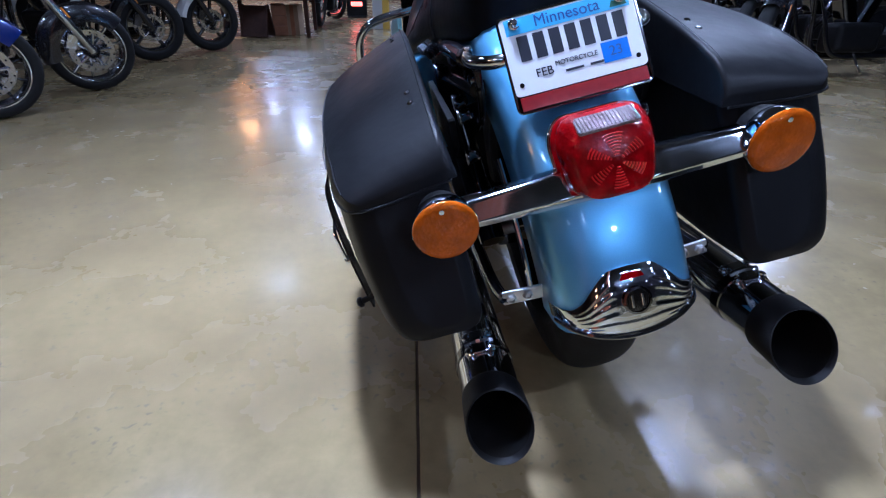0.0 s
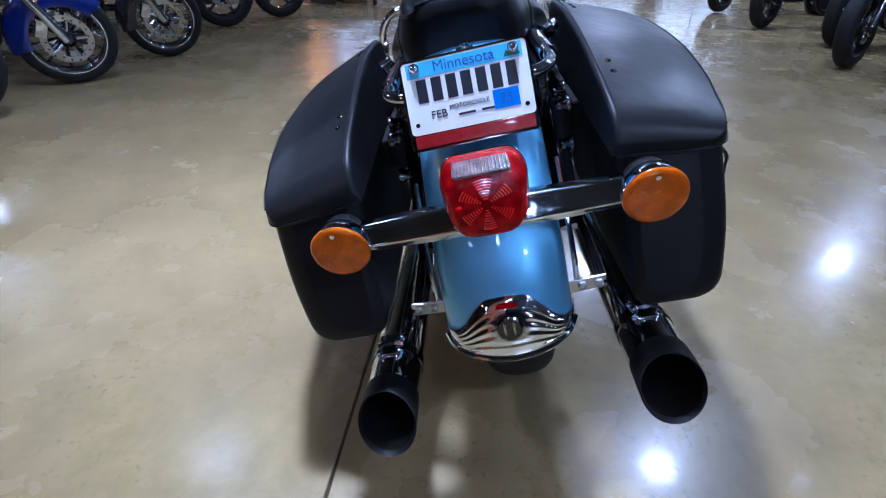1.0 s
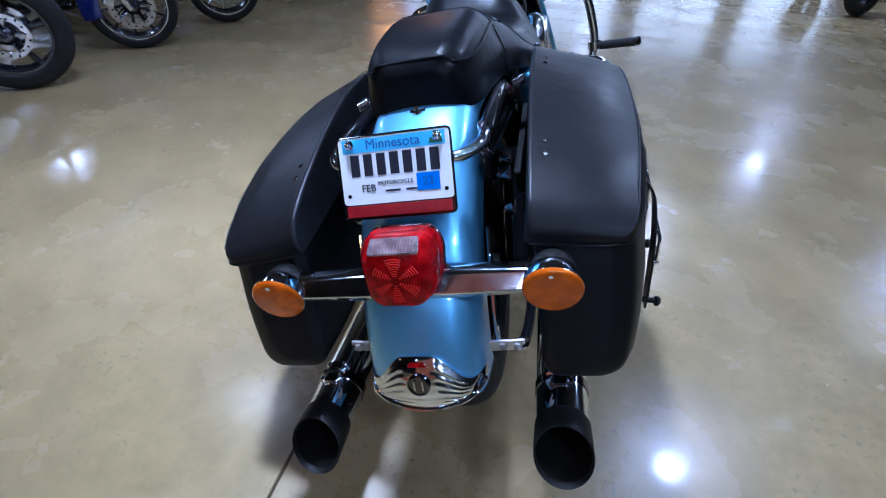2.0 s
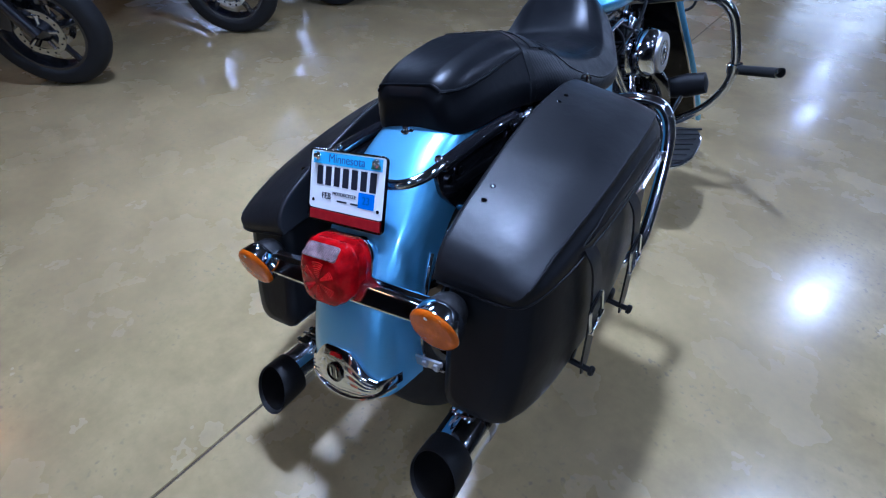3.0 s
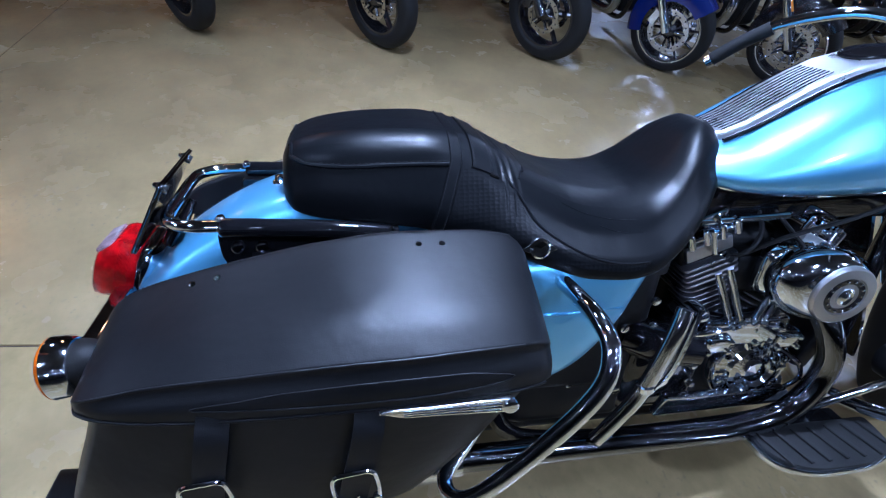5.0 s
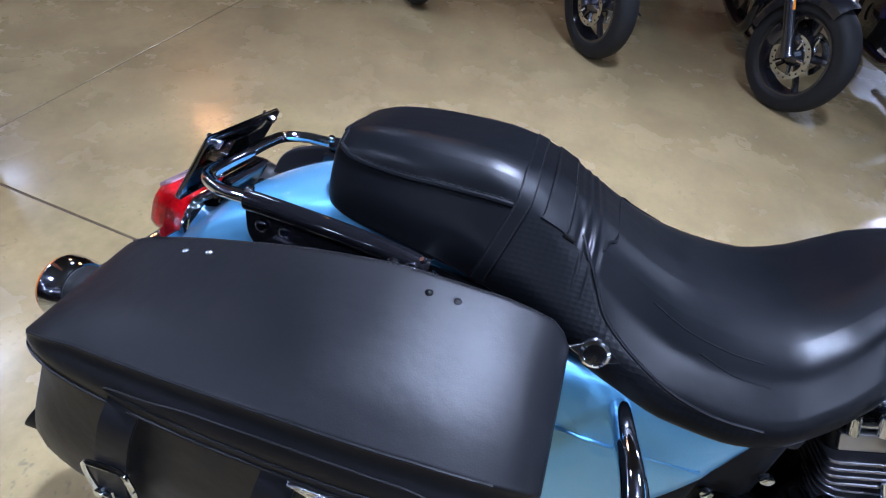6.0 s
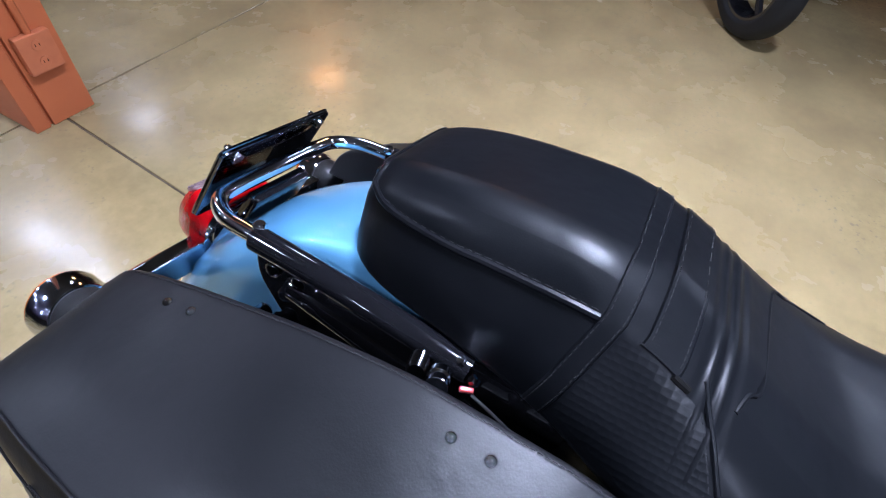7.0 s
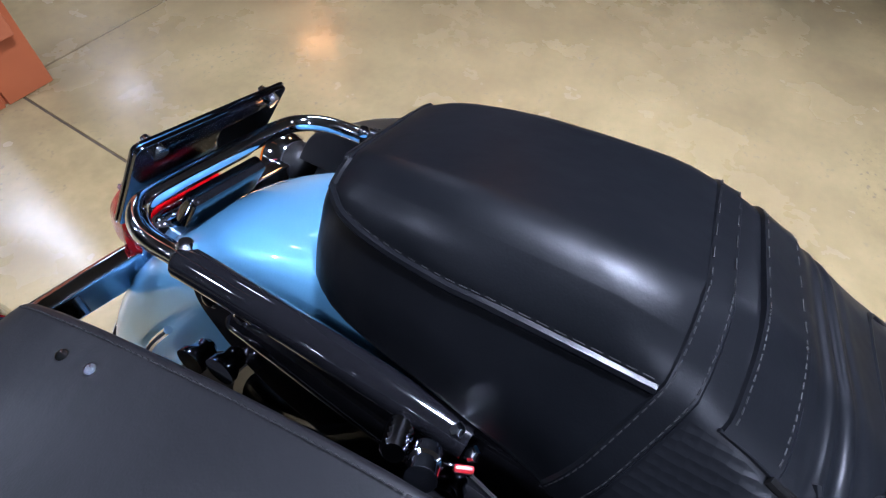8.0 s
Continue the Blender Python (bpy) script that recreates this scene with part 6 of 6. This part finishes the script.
    part("handlebar", tube([steer @ Vector(v) for v in ((-0.55, -0.40, 1.02), (-0.40, -0.28, 1.08), (-0.30, 0, 1.02), (-0.40, 0.28, 1.08), (-0.55, 0.40, 1.02))], 0.014, per=6), CHROME if bright_rim else PARK_BLACK, e)
    part("tail_lamp", lathe([(0.02, 0), (0.045, 0.01), (0.045, 0.03), (0.03, 0.045), (0.001, 0.048)], at(-1.93, 0, R + 0.26, 0, -80, 0), n=20, sy=1.4), RED_LENS, e, "red tail lamp lens")
    if bright_rim:
        bar = part("lamp_bar", tube([steer @ Vector(v) for v in ((-0.16, -0.27, 0.80), (-0.12, -0.15, 0.77), (-0.11, 0, 0.76), (-0.12, 0.15, 0.77), (-0.16, 0.27, 0.80))], 0.012, per=5), CHROME, e, "chrome passing lamp bar")
        for sg in (-1, 1):
            part("passing_lamp", lathe([(0.012, -0.07), (0.045, -0.05), (0.058, -0.01), (0.058, 0.012), (0.050, 0.016), (0.001, 0.024)], steer @ at(-0.10, sg * 0.17, 0.82, 0, 85, 0), n=22), CHROME, bar)
            part("turn_signal", lathe([(0.008, -0.05), (0.026, -0.035), (0.034, 0), (0.032, 0.02), (0.001, 0.028)], steer @ at(-0.13, sg * 0.28, 0.80, 0, 85, 0), n=18), CHROME, bar)
            part("mirror", lathe([(0.01, -0.014), (0.045, -0.010), (0.055, 0), (0.05, 0.005), (0.001, 0.006)], steer @ at(-0.46, sg * 0.42, 1.17, 0, -80, 0), n=22, sy=1.5), CHROME, bar)
    part("side_stand", tube([(-0.8, 0.13, 0.2), (-0.78, 0.22, 0.1), (-0.76, 0.30, 0.035)], 0.012, per=3), CHROME, e)
    return e


kinds = {
    "blue": parked_bike("deep blue parked cruiser with chrome-edged front wheel", PARK_BLUE, True),
    "black": parked_bike("black parked cruiser with dark five-spoke wheels", PARK_BLACK, False),
    "silver": parked_bike("black parked tourer with a polished chrome front wheel", PARK_BLACK, True, chrome_wheel=True),
    "white": parked_bike("parked cruiser with a white front fender", PARK_WHITE, False),
}
LEFT_ROW = [("black", -2.55, -1.75), ("black", -2.60, -0.58), ("black", -2.46, 0.54), ("black", -2.39, 1.57), ("blue", -2.30, 2.38), ("silver", -2.12, 3.15), ("black", -2.2, 4.42), ("white", -1.87, 5.08)]
RIGHT_ROW = [("black", 3.02, 3.42), ("black", 3.3, 5.3), ("black", 3.5, 4.35), ("black", 3.35, 6.5)]
used = set()
for row, head_deg in ((LEFT_ROW, 0), (RIGHT_ROW, 180)):
    for kind, px, py in row:
        m = at(px, py, 0.0, 0, 0, head_deg) @ at(0, 0, 0.005, 7, 0, 0)
        if kind in used:
            copy_thing(kinds[kind], m)
        else:
            kinds[kind].matrix_basis = m @ Matrix.Scale(0.9, 4)
            used.add(kind)
copy_thing(kinds["black"], at(-0.90, 9.05, 0.0, 0, 0, 84) @ at(0, 0, 0.005, 7, 0, 0))

# boards, table, post and lit sign at the far end
easel = thing("board_stand", "dark brown folding board stand on the floor", "stand", at(-1.68, 6.33, 0, 0, 0, 74))
for lean in (-1, 1):
    board = part("panel", box((0.022, 0.34, 0.36), at(-0.06 * lean, 0, 0.178, 0, 17 * lean, 0), bevel=0.004), DARK_WOOD, easel, "dark board")
    for dy in (-0.16, 0.16):
        part("stile", box((0.030, 0.03, 0.37), at(-0.06 * lean, dy, 0.185, 0, 17 * lean, 0), bevel=0.004), DARK_WOOD, board)
crate = thing("display_crate", "orange-brown wooden crate standing on its end", "crate", at(-1.44, 6.55, 0, 0, 0, 10))
part("body", box((0.17, 0.30, 0.36), at(0, 0.01, 0.18), bevel=0.006), WOOD, crate)
for k in range(3):
    part("board", box((0.18, 0.012, 0.11), at(0, -0.148, 0.062 + k * 0.118), bevel=0.003), WOOD, crate)
carton = thing("cardboard_box", "brown cardboard box beside the crate", "box", at(-1.255, 6.62, 0, 0, 0, -6))
part("body", box((0.16, 0.28, 0.35), at(0, 0, 0.175), bevel=0.006), CARDBOARD, carton)
part("tape", box((0.05, 0.284, 0.355), at(0, 0, 0.1775), bevel=0.002), WOOD, carton)
bench = thing("display_bench", "low dark wooden display bench over the boards", "bench", at(-1.55, 6.72, 0))
part("tabletop", box((1.1, 1.0, 0.05), at(0, 0, 0.44), bevel=0.008), DARK_WOOD, bench)
for sx in (-1, 1):
    for sy in (-1, 1):
        part("leg", box((0.05, 0.05, 0.416), at(sx * 0.49, sy * 0.45, 0.208), bevel=0.005), DARK_WOOD, bench)
sign = thing("lit_sign", "small floor sign with glowing red bars", "sign", at(-0.53, 9.4, 0))
part("foot", box((0.34, 0.22, 0.03), at(0, 0, 0.015), bevel=0.006), BLACK_MATT, sign)
part("housing", box((0.36, 0.07, 0.95), at(0, 0, 0.50), bevel=0.01), BLACK_MATT, sign)
for k in range(4):
    part("glowing_bar", box((0.28 if k % 2 else 0.20, 0.012, 0.07), at(0, -0.038, 0.22 + k * 0.19), bevel=0.004), RED_GLOW, sign)
post = thing("yellow_post", "grey and yellow square post", "post", at(-0.145, 7.43, 0), kind="structure")
part("shaft", box((0.22, 0.22, 3.5), at(0, 0, 1.75), bevel=0.01), WALL_GREY, post)
part("guard", box((0.10, 0.235, 1.2), at(0.08, 0, 0.6), bevel=0.012), YELLOW, post)
